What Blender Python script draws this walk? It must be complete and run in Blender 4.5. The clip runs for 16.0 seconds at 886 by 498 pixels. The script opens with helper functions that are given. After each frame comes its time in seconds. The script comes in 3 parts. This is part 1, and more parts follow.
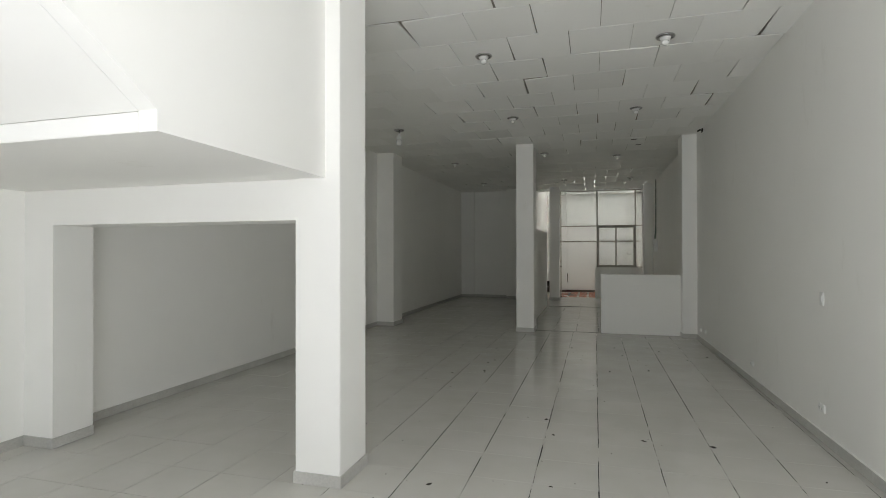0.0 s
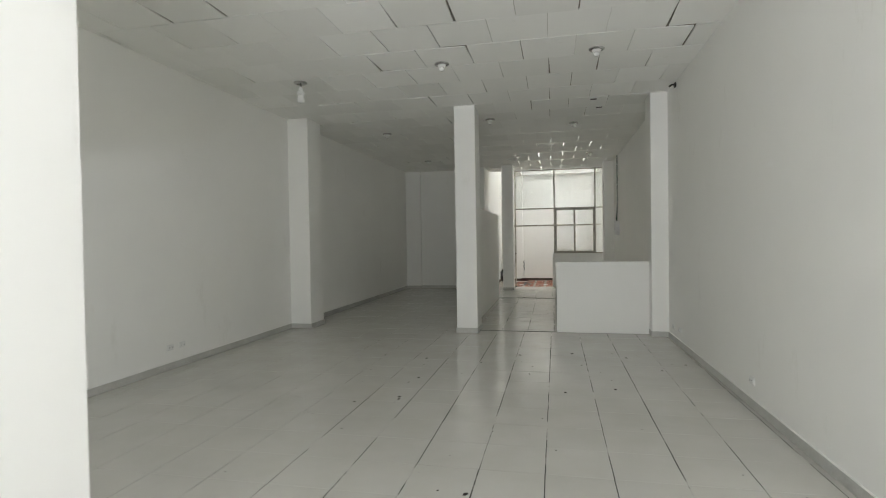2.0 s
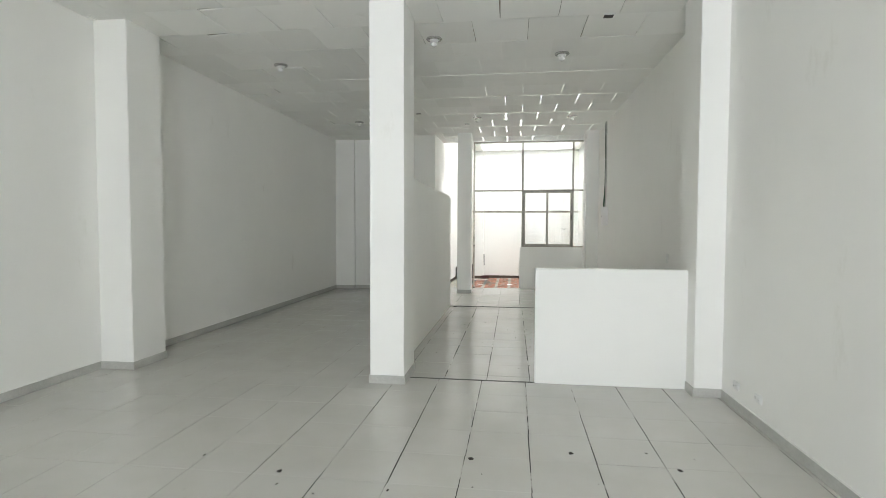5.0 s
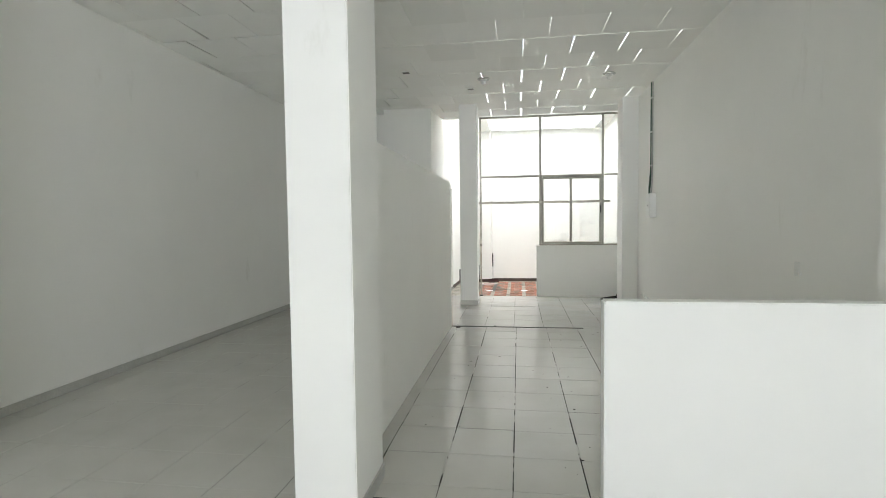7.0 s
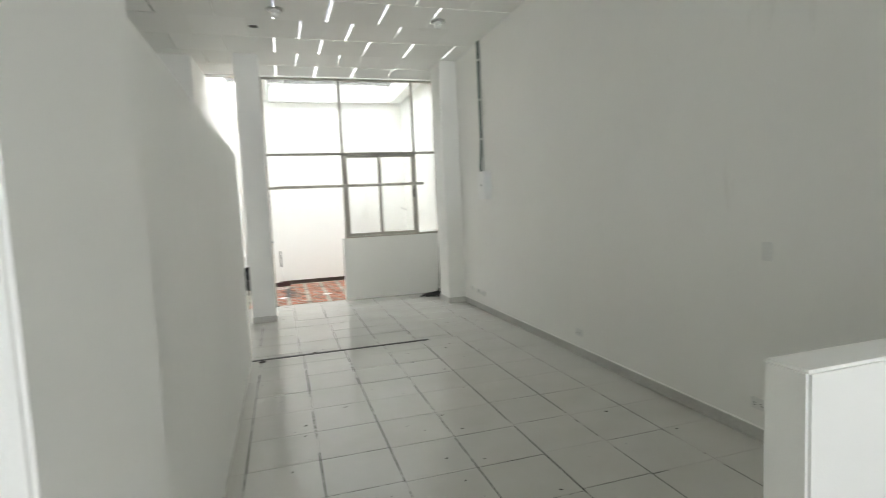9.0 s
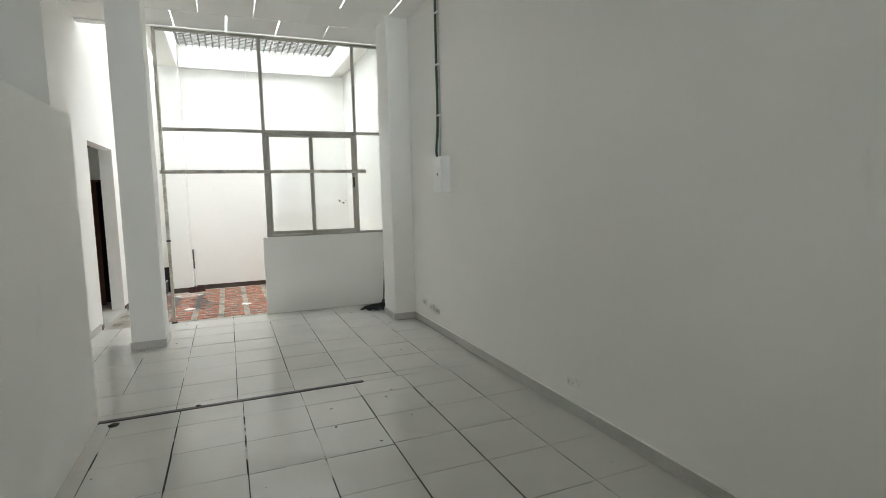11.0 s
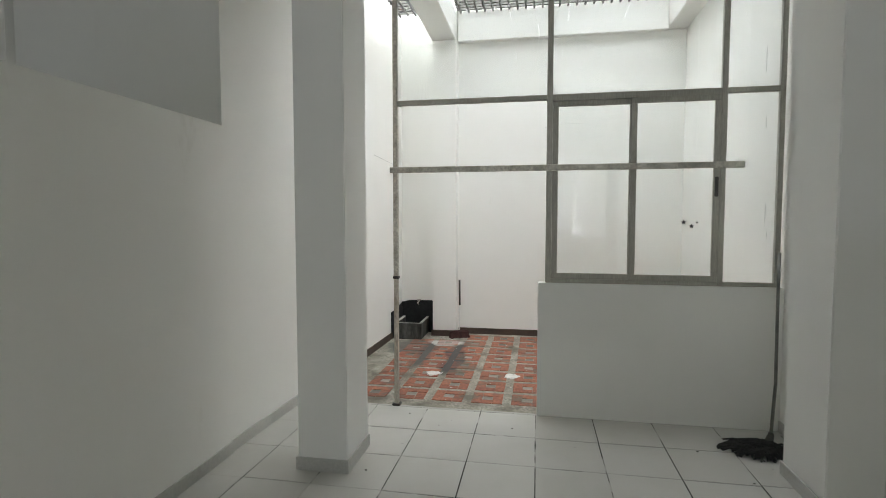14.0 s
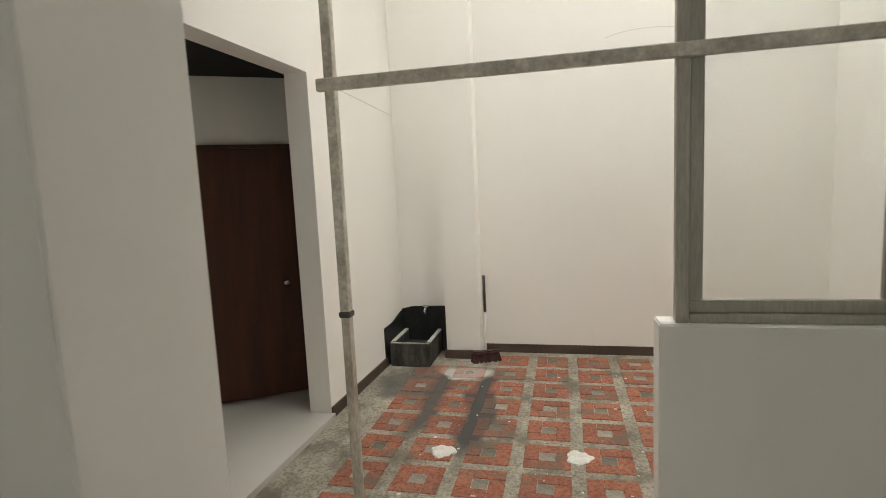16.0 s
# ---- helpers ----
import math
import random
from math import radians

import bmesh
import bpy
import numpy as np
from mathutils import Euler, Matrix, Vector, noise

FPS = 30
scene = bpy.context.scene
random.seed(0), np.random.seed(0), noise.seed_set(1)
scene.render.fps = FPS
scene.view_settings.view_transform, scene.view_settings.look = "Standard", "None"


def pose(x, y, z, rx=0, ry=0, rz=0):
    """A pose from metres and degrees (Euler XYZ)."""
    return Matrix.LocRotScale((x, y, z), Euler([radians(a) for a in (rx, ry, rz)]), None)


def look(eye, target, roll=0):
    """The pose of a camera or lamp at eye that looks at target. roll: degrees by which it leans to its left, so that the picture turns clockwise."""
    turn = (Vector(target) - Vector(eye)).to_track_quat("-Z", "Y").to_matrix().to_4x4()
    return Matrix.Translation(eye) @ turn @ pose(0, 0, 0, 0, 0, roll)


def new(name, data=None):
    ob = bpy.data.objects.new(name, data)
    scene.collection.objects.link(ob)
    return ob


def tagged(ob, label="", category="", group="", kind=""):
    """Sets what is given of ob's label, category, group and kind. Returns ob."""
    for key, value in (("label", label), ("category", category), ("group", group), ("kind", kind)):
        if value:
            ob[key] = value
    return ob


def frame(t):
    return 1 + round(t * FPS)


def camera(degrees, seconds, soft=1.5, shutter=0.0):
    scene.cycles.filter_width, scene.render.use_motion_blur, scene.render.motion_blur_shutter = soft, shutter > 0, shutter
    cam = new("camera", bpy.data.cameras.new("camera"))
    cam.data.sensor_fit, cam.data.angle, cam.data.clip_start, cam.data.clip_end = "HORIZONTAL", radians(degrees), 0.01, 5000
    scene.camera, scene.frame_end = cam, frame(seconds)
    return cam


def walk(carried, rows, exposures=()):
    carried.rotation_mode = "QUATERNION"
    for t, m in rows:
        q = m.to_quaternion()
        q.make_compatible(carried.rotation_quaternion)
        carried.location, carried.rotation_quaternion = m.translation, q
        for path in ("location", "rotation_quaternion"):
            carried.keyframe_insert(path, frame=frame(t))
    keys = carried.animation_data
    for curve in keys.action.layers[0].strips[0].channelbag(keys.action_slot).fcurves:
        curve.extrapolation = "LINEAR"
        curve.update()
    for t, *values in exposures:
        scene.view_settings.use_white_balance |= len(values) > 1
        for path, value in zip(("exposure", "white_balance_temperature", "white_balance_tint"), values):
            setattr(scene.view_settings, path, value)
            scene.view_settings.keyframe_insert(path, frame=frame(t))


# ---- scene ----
cam = camera(80.9, 16.0, soft=0.5, shutter=0.2)
PATH = [
    (0, (-0.369, -0.012, 1.637), (-0.921, 1.911, 1.65), -0.1),
    (0.5, (-0.295, 0.424, 1.625), (-0.84, 2.348, 1.63), 0.1),
    (1, (-0.378, 0.96, 1.605), (-0.953, 2.875, 1.602), 1.3),
    (1.5, (-0.307, 1.478, 1.607), (-0.849, 3.403, 1.596), -0.1),
    (2, (-0.251, 1.982, 1.596), (-0.665, 3.938, 1.561), -0.9),
    (2.5, (-0.243, 2.54, 1.614), (-0.478, 4.525, 1.568), 0.1),
    (3, (-0.164, 3.167, 1.603), (-0.316, 5.159, 1.513), -0.8),
    (3.5, (-0.212, 3.729, 1.613), (-0.378, 5.719, 1.515), 0.2),
    (4, (-0.189, 4.369, 1.616), (-0.347, 6.361, 1.538), -0.6),
    (4.5, (-0.313, 4.99, 1.589), (-0.579, 6.97, 1.504), 0.5),
    (4.7, (-0.365, 5.228, 1.596), (-0.631, 7.208, 1.513), 0.3),
    (7, (-0.655, 8.112, 1.624), (-0.943, 10.088, 1.52), -0.7),
    (7.5, (-0.738, 8.668, 1.622), (-0.969, 10.652, 1.515), -2.3),
    (8, (-0.982, 9.232, 1.606), (-1.044, 11.227, 1.484), -2.5),
    (8.5, (-1.098, 9.703, 1.577), (-0.866, 11.684, 1.429), -3.2),
    (9, (-1.273, 10.153, 1.584), (-0.69, 12.059, 1.42), -2.7),
    (9.2, (-1.3, 10.314, 1.603), (-0.442, 12.112, 1.428), -2.3),
    (11.3, (-0.607, 12.0, 1.596), (0.088, 13.864, 1.388), -0.9),
    (11.5, (-0.548, 12.239, 1.574), (0.004, 14.149, 1.36), -0.3),
    (12, (-0.401, 12.782, 1.593), (0.007, 14.729, 1.385), 0.3),
    (12.5, (-0.288, 13.332, 1.584), (-0.214, 15.32, 1.381), -0.5),
    (13, (-0.252, 13.939, 1.592), (-0.337, 15.927, 1.387), -0.0),
    (13.5, (-0.182, 14.53, 1.622), (-0.393, 16.514, 1.475), -1.0),
    (14, (-0.285, 15.143, 1.612), (-0.64, 17.108, 1.496), 0.0),
    (14.5, (-0.307, 15.671, 1.589), (-0.663, 17.635, 1.466), -0.6),
    (15, (-0.422, 16.306, 1.586), (-0.855, 18.251, 1.406), -1.4),
    (15.5, (-0.524, 16.872, 1.605), (-0.976, 18.81, 1.404), -0.7),
    (16, (-0.591, 17.49, 1.605), (-1.045, 19.422, 1.373), -2.7),
]
EXPOSURES = [
    (0.0, -0.74, 6800, 8), (1.0, -0.47, 6800, 8), (1.5, -0.34, 6750, 8), (2.0, -0.01, 6750, 8), (2.5, 0.47, 6600, 8), (3.0, 0.67, 6500, 8), (4.5, 0.92, 6450, 8),
    (7.0, 1.05, 6430, 8), (9.0, 1.01, 6450, 8), (11.5, 0.66, 6400, 8), (12.5, 0.53, 6400, 8), (13.5, 0.24, 6430, 8),
    (14.0, 0.1, 6430, 8), (14.5, 0.0, 6480, 8), (15.5, -0.08, 6550, 8), (15.75, -0.03, 6900, 10), (16.0, 0.03, 7350, 11),
]
walk(cam, [(t, look(eye, target, roll)) for t, eye, target, roll in PATH], EXPOSURES)

# room: side walls, ceiling height, courtyard window, courtyard rear wall
RIGHT, LEFT, TOP, FY, RW = 1.54, -5.04, 3.87, 19.43, 22.47

# ---- world, sun, large lights ----
scene.cycles.max_bounces, scene.cycles.diffuse_bounces = 14, 12
world = bpy.data.worlds.new("overcast_sky")
scene.world = world
world.use_nodes = True
wn = world.node_tree.nodes
sky = wn.new("ShaderNodeTexSky")
sky.sky_type = "NISHITA"
sky.sun_disc = False
sky.sun_elevation = radians(58)
sky.sun_rotation = radians(200)
sky.air_density, sky.dust_density, sky.ozone_density = 1.0, 4.0, 1.0
wn["Background"].inputs["Strength"].default_value = 0.12
world.node_tree.links.new(sky.outputs["Color"], wn["Background"].inputs["Color"])

sun_data = bpy.data.lights.new("sun", "SUN")
sun_data.energy, sun_data.angle, sun_data.color = 1.3, radians(20), (1.0, 0.97, 0.92)
sun = new("sun", sun_data)
sun.matrix_world = look((0, -20, 30), (0.0, -1.0, 0.0))


def area_lamp(name, m, sx, sy, watts, color):
    d = bpy.data.lights.new(name, "AREA")
    d.shape, d.size, d.size_y, d.energy, d.color = "RECTANGLE", sx, sy, watts, color
    ob = new(name, d)
    ob.matrix_world = m
    return ob


# daylight of the shop front, and of the courtyard's glass roof in its two bays
area_lamp("shopfront_daylight", pose(-1.8, -1.9, 2.2, 108, 0, 0), 6.2, 2.2, 46, (0.80, 0.875, 1.0))
area_lamp("pavement_bounce", pose(0.1, -1.9, 0.6, 163, 0, 0), 2.5, 0.9, 405, (0.895, 0.918, 1.0))
area_lamp("roof_daylight", pose(-0.02, 21.05, 4.66), 2.72, 2.6, 222, (0.945, 0.965, 0.99))
area_lamp("side_roof_daylight", pose(-1.98, 21.05, 4.66), 0.5, 2.6, 53, (0.945, 0.965, 0.99))
# daylight under the translucent sheet over the rear ceiling boards
area_lamp("rear_roof_daylight", pose(-0.05, 15.9, TOP + 0.2), 2.9, 6.8, 205, (0.97, 0.97, 0.985))

# ---- materials ----


def shader(name, rough=0.6, metal=0.0):
    m = bpy.data.materials.new(name)
    m.use_nodes = True
    b = m.node_tree.nodes["Principled BSDF"]
    b.inputs["Roughness"].default_value = rough
    b.inputs["Metallic"].default_value = metal
    return m, m.node_tree.nodes, m.node_tree.links, b


def coords(nodes, links, scale=(1, 1, 1)):
    tc = nodes.new("ShaderNodeTexCoord")
    mp = nodes.new("ShaderNodeMapping")
    mp.inputs["Scale"].default_value = scale
    links.new(tc.outputs["Object"], mp.inputs["Vector"])
    return mp.outputs["Vector"]


def noise_tex(nodes, links, vec, scale, detail=4.0, rough=0.55):
    n = nodes.new("ShaderNodeTexNoise")
    n.inputs["Scale"].default_value = scale
    n.inputs["Detail"].default_value = detail
    n.inputs["Roughness"].default_value = rough
    links.new(vec, n.inputs["Vector"])
    return n.outputs["Fac"]


def ramp(nodes, links, fac, stops):
    r = nodes.new("ShaderNodeValToRGB")
    e = r.color_ramp.elements
    while len(e) < len(stops):
        e.new(0.5)
    for el, (p, c) in zip(e, stops):
        el.position, el.color = p, (*c, 1)
    links.new(fac, r.inputs["Fac"])
    return r.outputs["Color"]


def mix(nodes, links, a, b, fac, mode="MIX"):
    m = nodes.new("ShaderNodeMix")
    m.data_type, m.blend_type = "RGBA", mode
    for sock, v in ((m.inputs[0], fac), (m.inputs[6], a), (m.inputs[7], b)):
        if isinstance(v, (int, float)):
            sock.default_value = v
        elif isinstance(v, tuple):
            sock.default_value = (*v, 1)
        else:
            links.new(v, sock)
    return m.outputs[2]


def bump(nodes, links, b, height, strength, distance):
    n = nodes.new("ShaderNodeBump")
    n.inputs["Strength"].default_value = strength
    n.inputs["Distance"].default_value = distance
    links.new(height, n.inputs["Height"])
    links.new(n.outputs["Normal"], b.inputs["Normal"])


def mottled(name, dark, light, scale=1.5, fine=40.0, rough=0.6, metal=0.0, relief=0.15, depth=0.002, stretch=(1, 1, 1), vary=0.0, wear=0.25):
    """A plain material with broad stains, fine grain and relief."""
    m, n, l, b = shader(name, rough, metal)
    v = coords(n, l, stretch)
    broad = noise_tex(n, l, v, scale, 5.0)
    grain = noise_tex(n, l, v, fine, 3.0)
    base = ramp(n, l, broad, [(0.3, dark), (0.7, light)])
    spot = ramp(n, l, grain, [(0.25, (1 - wear,) * 3), (0.7, (1, 1, 1))])
    col = mix(n, l, base, spot, 1.0, "MULTIPLY")
    if vary:
        info = n.new("ShaderNodeObjectInfo")
        tone = ramp(n, l, info.outputs["Random"], [(0.0, (1 - vary,) * 3), (1.0, (1, 1, 1))])
        col = mix(n, l, col, tone, 1.0, "MULTIPLY")
    l.new(col, b.inputs["Base Color"])
    bump(n, l, b, grain, relief, depth)
    return m


def wall_paint(name, tone, boards=0.0):
    """White emulsion over plaster: roller grain, soft trowel waves and faint scuffs."""
    m, n, l, b = shader(name, 0.62)
    v = coords(n, l)
    broad = noise_tex(n, l, v, 0.55, 4.0)
    scuff = noise_tex(n, l, coords(n, l, (1.0, 1.0, 0.35)), 2.3, 8.0, 0.7)
    grain = noise_tex(n, l, v, 160.0, 2.0)
    base = ramp(n, l, broad, [(0.3, tuple(c * 0.955 for c in tone)), (0.7, tone)])
    marks = ramp(n, l, scuff, [(0.24, (0.9, 0.895, 0.88)), (0.36, (1, 1, 1))])
    col = mix(n, l, base, marks, 1.0, "MULTIPLY")
    if boards:
        geo = n.new("ShaderNodeNewGeometry")
        col = mix(n, l, col, ramp(n, l, geo.outputs["Random Per Island"], [(0.0, (1 - boards, 1 - boards, 1 - boards * 1.1)), (0.7, (1, 1, 1))]), 1.0, "MULTIPLY")
    l.new(col, b.inputs["Base Color"])
    both = mix(n, l, grain, broad, 0.75)
    bump(n, l, b, both, 0.35, 0.004)
    return m


PAINT = wall_paint("white_wall_paint", (0.9035, 0.9015, 0.874))
CEIL = wall_paint("ceiling_board_paint", (0.906, 0.9045, 0.876), 0.07)


def tile_material():
    m, n, l, b = shader("ceramic_floor_tile", 0.22)
    geo = n.new("ShaderNodeNewGeometry")
    w = geo.outputs["Position"]
    broad = noise_tex(n, l, w, 0.8, 4.0, 0.55)
    film = noise_tex(n, l, w, 2.6, 3.0, 0.5)
    smear = noise_tex(n, l, w, 7.0, 2.0, 0.5)
    info = n.new("ShaderNodeObjectInfo")
    tone = ramp(n, l, info.outputs["Random"], [(0.0, (0.972, 0.972, 0.968)), (1.0, (1, 1, 1))])
    base = ramp(n, l, broad, [(0.3, (0.55, 0.544, 0.512)), (0.7, (0.60, 0.594, 0.563))])
    col = mix(n, l, base, tone, 1.0, "MULTIPLY")
    stain = ramp(n, l, film, [(0.25, (0.945, 0.94, 0.925)), (0.65, (1, 1, 1))])
    col = mix(n, l, col, stain, 1.0, "MULTIPLY")
    l.new(col, b.inputs["Base Color"])
    gloss = ramp(n, l, smear, [(0.2, (0.12,) * 3), (0.8, (0.20,) * 3)])
    l.new(gloss, b.inputs["Roughness"])
    bump(n, l, b, broad, 0.05, 0.01)
    return m


TILE = tile_material()


def grout_material():
    m, n, l, b = shader("dirty_grout", 0.85)
    v = coords(n, l)
    broad = noise_tex(n, l, v, 2.1, 7.0, 0.72)
    col = ramp(n, l, broad, [(0.485, (0.012, 0.011, 0.009)), (0.525, (0.1, 0.096, 0.086)), (0.565, (0.46, 0.45, 0.42))])
    l.new(col, b.inputs["Base Color"])
    return m


GROUT = grout_material()
BASE = mottled("grey_ceramic_skirting", (0.50, 0.495, 0.468), (0.61, 0.605, 0.575), 2.5, 60, 0.4, wear=0.15)
BASE_DARK = mottled("brown_skirting", (0.06, 0.042, 0.032), (0.12, 0.08, 0.06), 3.0, 50, 0.6)
ALU = mottled("grey_aluminium", (0.39, 0.378, 0.328), (0.51, 0.496, 0.434), 3.0, 120, 0.45, 0.0, 0.1, 0.0008, (1, 1, 0.15))
ALU_WORN = mottled("worn_galvanised_bar", (0.46, 0.435, 0.365), (0.82, 0.795, 0.71), 10.0, 70, 0.5, 0.0, 0.2, 0.001, (0.7, 1, 0.7), wear=0.4)
RUSTY = mottled("pale_rusty_steel", (0.42, 0.36, 0.285), (0.66, 0.62, 0.54), 14.0, 80, 0.6, 0.0, 0.2, 0.001, (1, 1, 0.4), wear=0.35)


def yard_material(name, dark, light, scale, vary, damp=1.0):
    """Yard surface with a damp dark streak leading from the trough and grime along the edges."""
    m, n, l, b = shader(name, 0.8)
    geo = n.new("ShaderNodeNewGeometry")
    w = geo.outputs["Position"]
    broad = noise_tex(n, l, w, scale, 5.0, 0.6)
    grain = noise_tex(n, l, w, 55.0, 4.0, 0.6)
    col = ramp(n, l, broad, [(0.3, dark), (0.7, light)])
    col = mix(n, l, col, ramp(n, l, grain, [(0.3, (0.42, 0.42, 0.42)), (0.6, (1, 1, 1))]), 1.0, "MULTIPLY")
    if vary:
        info = n.new("ShaderNodeObjectInfo")
        col = mix(n, l, col, ramp(n, l, info.outputs["Random"], [(0.0, (1 - vary,) * 3), (1.0, (1, 1, 1))]), 1.0, "MULTIPLY")
    grime = noise_tex(n, l, w, 3.2, 7.0, 0.7)
    col = mix(n, l, col, (0.13, 0.12, 0.095), ramp(n, l, grime, [(0.5, (0, 0, 0)), (0.64, (0.9, 0.9, 0.9))]))
    # streak: distance from a line that leads from the trough over the yard
    warp = n.new("ShaderNodeVectorMath")
    warp.operation = "MULTIPLY_ADD"
    soft = n.new("ShaderNodeTexNoise")
    soft.inputs["Scale"].default_value = 2.4
    soft.inputs["Detail"].default_value = 5.0
    l.new(w, soft.inputs["Vector"])
    l.new(soft.outputs["Color"], warp.inputs[0])
    warp.inputs[1].default_value = (0.3, 0.5, 0.0)
    l.new(w, warp.inputs[2])
    for cx, cy, sx, sy, tone, most in ((-1.24, 21.15, 0.13, 1.0, (0.05, 0.053, 0.052), 0.95), (-1.6, 21.3, 0.15, 0.85, (0.06, 0.063, 0.06), 0.9), (-1.85, 21.6, 0.45, 0.5, (0.075, 0.078, 0.072), 0.8), (-1.47, 21.9, 0.26, 0.2, (0.58, 0.58, 0.57), 0.75)):
        mp = n.new("ShaderNodeMapping")
        mp.inputs["Location"].default_value = (-(cx + 0.15) / sx, -(cy + 0.25) / sy, 0)
        mp.inputs["Scale"].default_value = (1 / sx, 1 / sy, 0)
        l.new(warp.outputs[0], mp.inputs["Vector"])
        ln = n.new("ShaderNodeVectorMath")
        ln.operation = "LENGTH"
        l.new(mp.outputs["Vector"], ln.inputs[0])
        fac = ramp(n, l, ln.outputs["Value"], [(0.6, (most * damp,) * 3), (0.92, (0, 0, 0))])
        col = mix(n, l, col, tone, fac)
    l.new(col, b.inputs["Base Color"])
    bump(n, l, b, grain, 0.5, 0.004)
    return m


CONCRETE = yard_material("yard_concrete", (0.23, 0.212, 0.168), (0.50, 0.472, 0.395), 2.2, 0.0)
BRICK = yard_material("red_clay_paver", (0.38, 0.125, 0.072), (0.50, 0.19, 0.115), 5.0, 0.28, 0.55)
CENTRE = mottled("paver_centre_mortar", (0.30, 0.28, 0.235), (0.50, 0.47, 0.41), 6.0, 60, 0.9, 0, 0.5, 0.004, vary=0.6, wear=0.4)
DOORWOOD = mottled("dark_brown_door_veneer", (0.062, 0.016, 0.006), (0.10, 0.028, 0.01), 3.0, 60, 0.6, 0, 0.08, 0.001, (6, 6, 0.5))
DARK = mottled("dark_metal_strip", (0.035, 0.034, 0.03), (0.10, 0.096, 0.085), 5.0, 60, 0.5, 0.3)
GRIDSTEEL = mottled("dull_grid_steel", (0.07, 0.068, 0.062), (0.16, 0.155, 0.14), 5.0, 60, 0.6, 0.0, 0.2, 0.001)
# near-black colour stands in for the missing light inside the service room
UNLIT_BLACK = mottled("unlit_room_black", (0.006, 0.006, 0.006), (0.014, 0.014, 0.014), 3.0, 40, 0.95, 0, 0.2, 0.003)
BLACK = mottled("black_stained_cement", (0.006, 0.008, 0.009), (0.03, 0.034, 0.035), 5.0, 40, 0.45, 0, 0.3, 0.003, wear=0.5)
BASIN = mottled("stained_cement_basin", (0.02, 0.021, 0.02), (0.16, 0.16, 0.15), 9.0, 60, 0.7, 0, 0.5, 0.003, (1, 1, 0.3), wear=0.5)
RIM = mottled("whitish_cement_rim", (0.35, 0.35, 0.33), (0.62, 0.62, 0.6), 9.0, 60, 0.8, 0, 0.4, 0.003)
WHITEPL = mottled("white_plastic", (0.78, 0.785, 0.77), (0.84, 0.845, 0.83), 3.0, 90, 0.4, 0, 0.05, 0.0005, wear=0.08)
ENAMEL = mottled("white_enamel", (0.88, 0.885, 0.875), (0.92, 0.925, 0.915), 3.0, 90, 0.35, 0, 0.05, 0.0005, wear=0.04)
BULB = mottled("opal_bulb_glass", (0.80, 0.80, 0.78), (0.86, 0.86, 0.84), 4.0, 90, 0.15, 0, 0.02, 0.0005, wear=0.05)
CHROME = mottled("dull_chrome", (0.5, 0.5, 0.49), (0.66, 0.66, 0.64), 5.0, 90, 0.25, 1.0, 0.05, 0.0005)
GREEN = mottled("green_cable_sheath", (0.03, 0.085, 0.06), (0.06, 0.14, 0.10), 6.0, 60, 0.5)
GREYPIPE = mottled("painted_conduit", (0.52, 0.53, 0.51), (0.66, 0.66, 0.64), 6.0, 60, 0.5)
MOP = mottled("dark_mop_yarn", (0.012, 0.013, 0.012), (0.05, 0.05, 0.046), 25.0, 120, 0.95, 0, 0.8, 0.004, wear=0.5)
BROOM = mottled("dark_red_bristle", (0.05, 0.02, 0.018), (0.12, 0.05, 0.045), 25.0, 120, 0.9, 0, 0.8, 0.004, wear=0.5)
POLE = mottled("scratched_pole", (0.12, 0.12, 0.11), (0.3, 0.3, 0.28), 8.0, 60, 0.5, 0.3)
WHITE_SPOT = mottled("white_drain_grate", (0.7, 0.7, 0.68), (0.86, 0.86, 0.84), 20.0, 90, 0.7, 0, 0.3, 0.002, wear=0.25)
GRIT = mottled("dark_debris", (0.02, 0.018, 0.014), (0.07, 0.06, 0.05), 20.0, 90, 0.9)
ASPHALT = mottled("street_asphalt", (0.05, 0.05, 0.05), (0.09, 0.09, 0.088), 0.8, 50, 0.9, 0, 0.4, 0.004)
STICKER = mottled("dark_sticker", (0.03, 0.03, 0.035), (0.07, 0.07, 0.08), 8.0, 60, 0.6)


def glass_material():
    m, n, l, b = shader("thin_glass", 0.02)
    out = n["Material Output"]
    clear = n.new("ShaderNodeBsdfTransparent")
    clear.inputs["Color"].default_value = (0.96, 0.97, 0.965, 1)
    gloss = n.new("ShaderNodeBsdfGlossy")
    gloss.inputs["Roughness"].default_value = 0.02
    fres = n.new("ShaderNodeFresnel")
    fres.inputs["IOR"].default_value = 1.45
    ms = n.new("ShaderNodeMixShader")
    l.new(fres.outputs["Fac"], ms.inputs["Fac"])
    l.new(clear.outputs["BSDF"], ms.inputs[1])
    l.new(gloss.outputs["BSDF"], ms.inputs[2])
    l.new(ms.outputs["Shader"], out.inputs["Surface"])
    return m


GLASS = glass_material()


def sheet_material():
    m, n, l, b = shader("translucent_roof_sheet", 0.6)
    lets = n.new("ShaderNodeBsdfTranslucent")
    lets.inputs["Color"].default_value = (0.85, 0.85, 0.84, 1)
    clear = n.new("ShaderNodeBsdfTransparent")
    clear.inputs["Color"].default_value = (0.92, 0.92, 0.91, 1)
    both = n.new("ShaderNodeMixShader")
    both.inputs["Fac"].default_value = 0.4
    l.new(clear.outputs["BSDF"], both.inputs[1])
    l.new(lets.outputs["BSDF"], both.inputs[2])
    l.new(both.outputs["Shader"], n["Material Output"].inputs["Surface"])
    return m


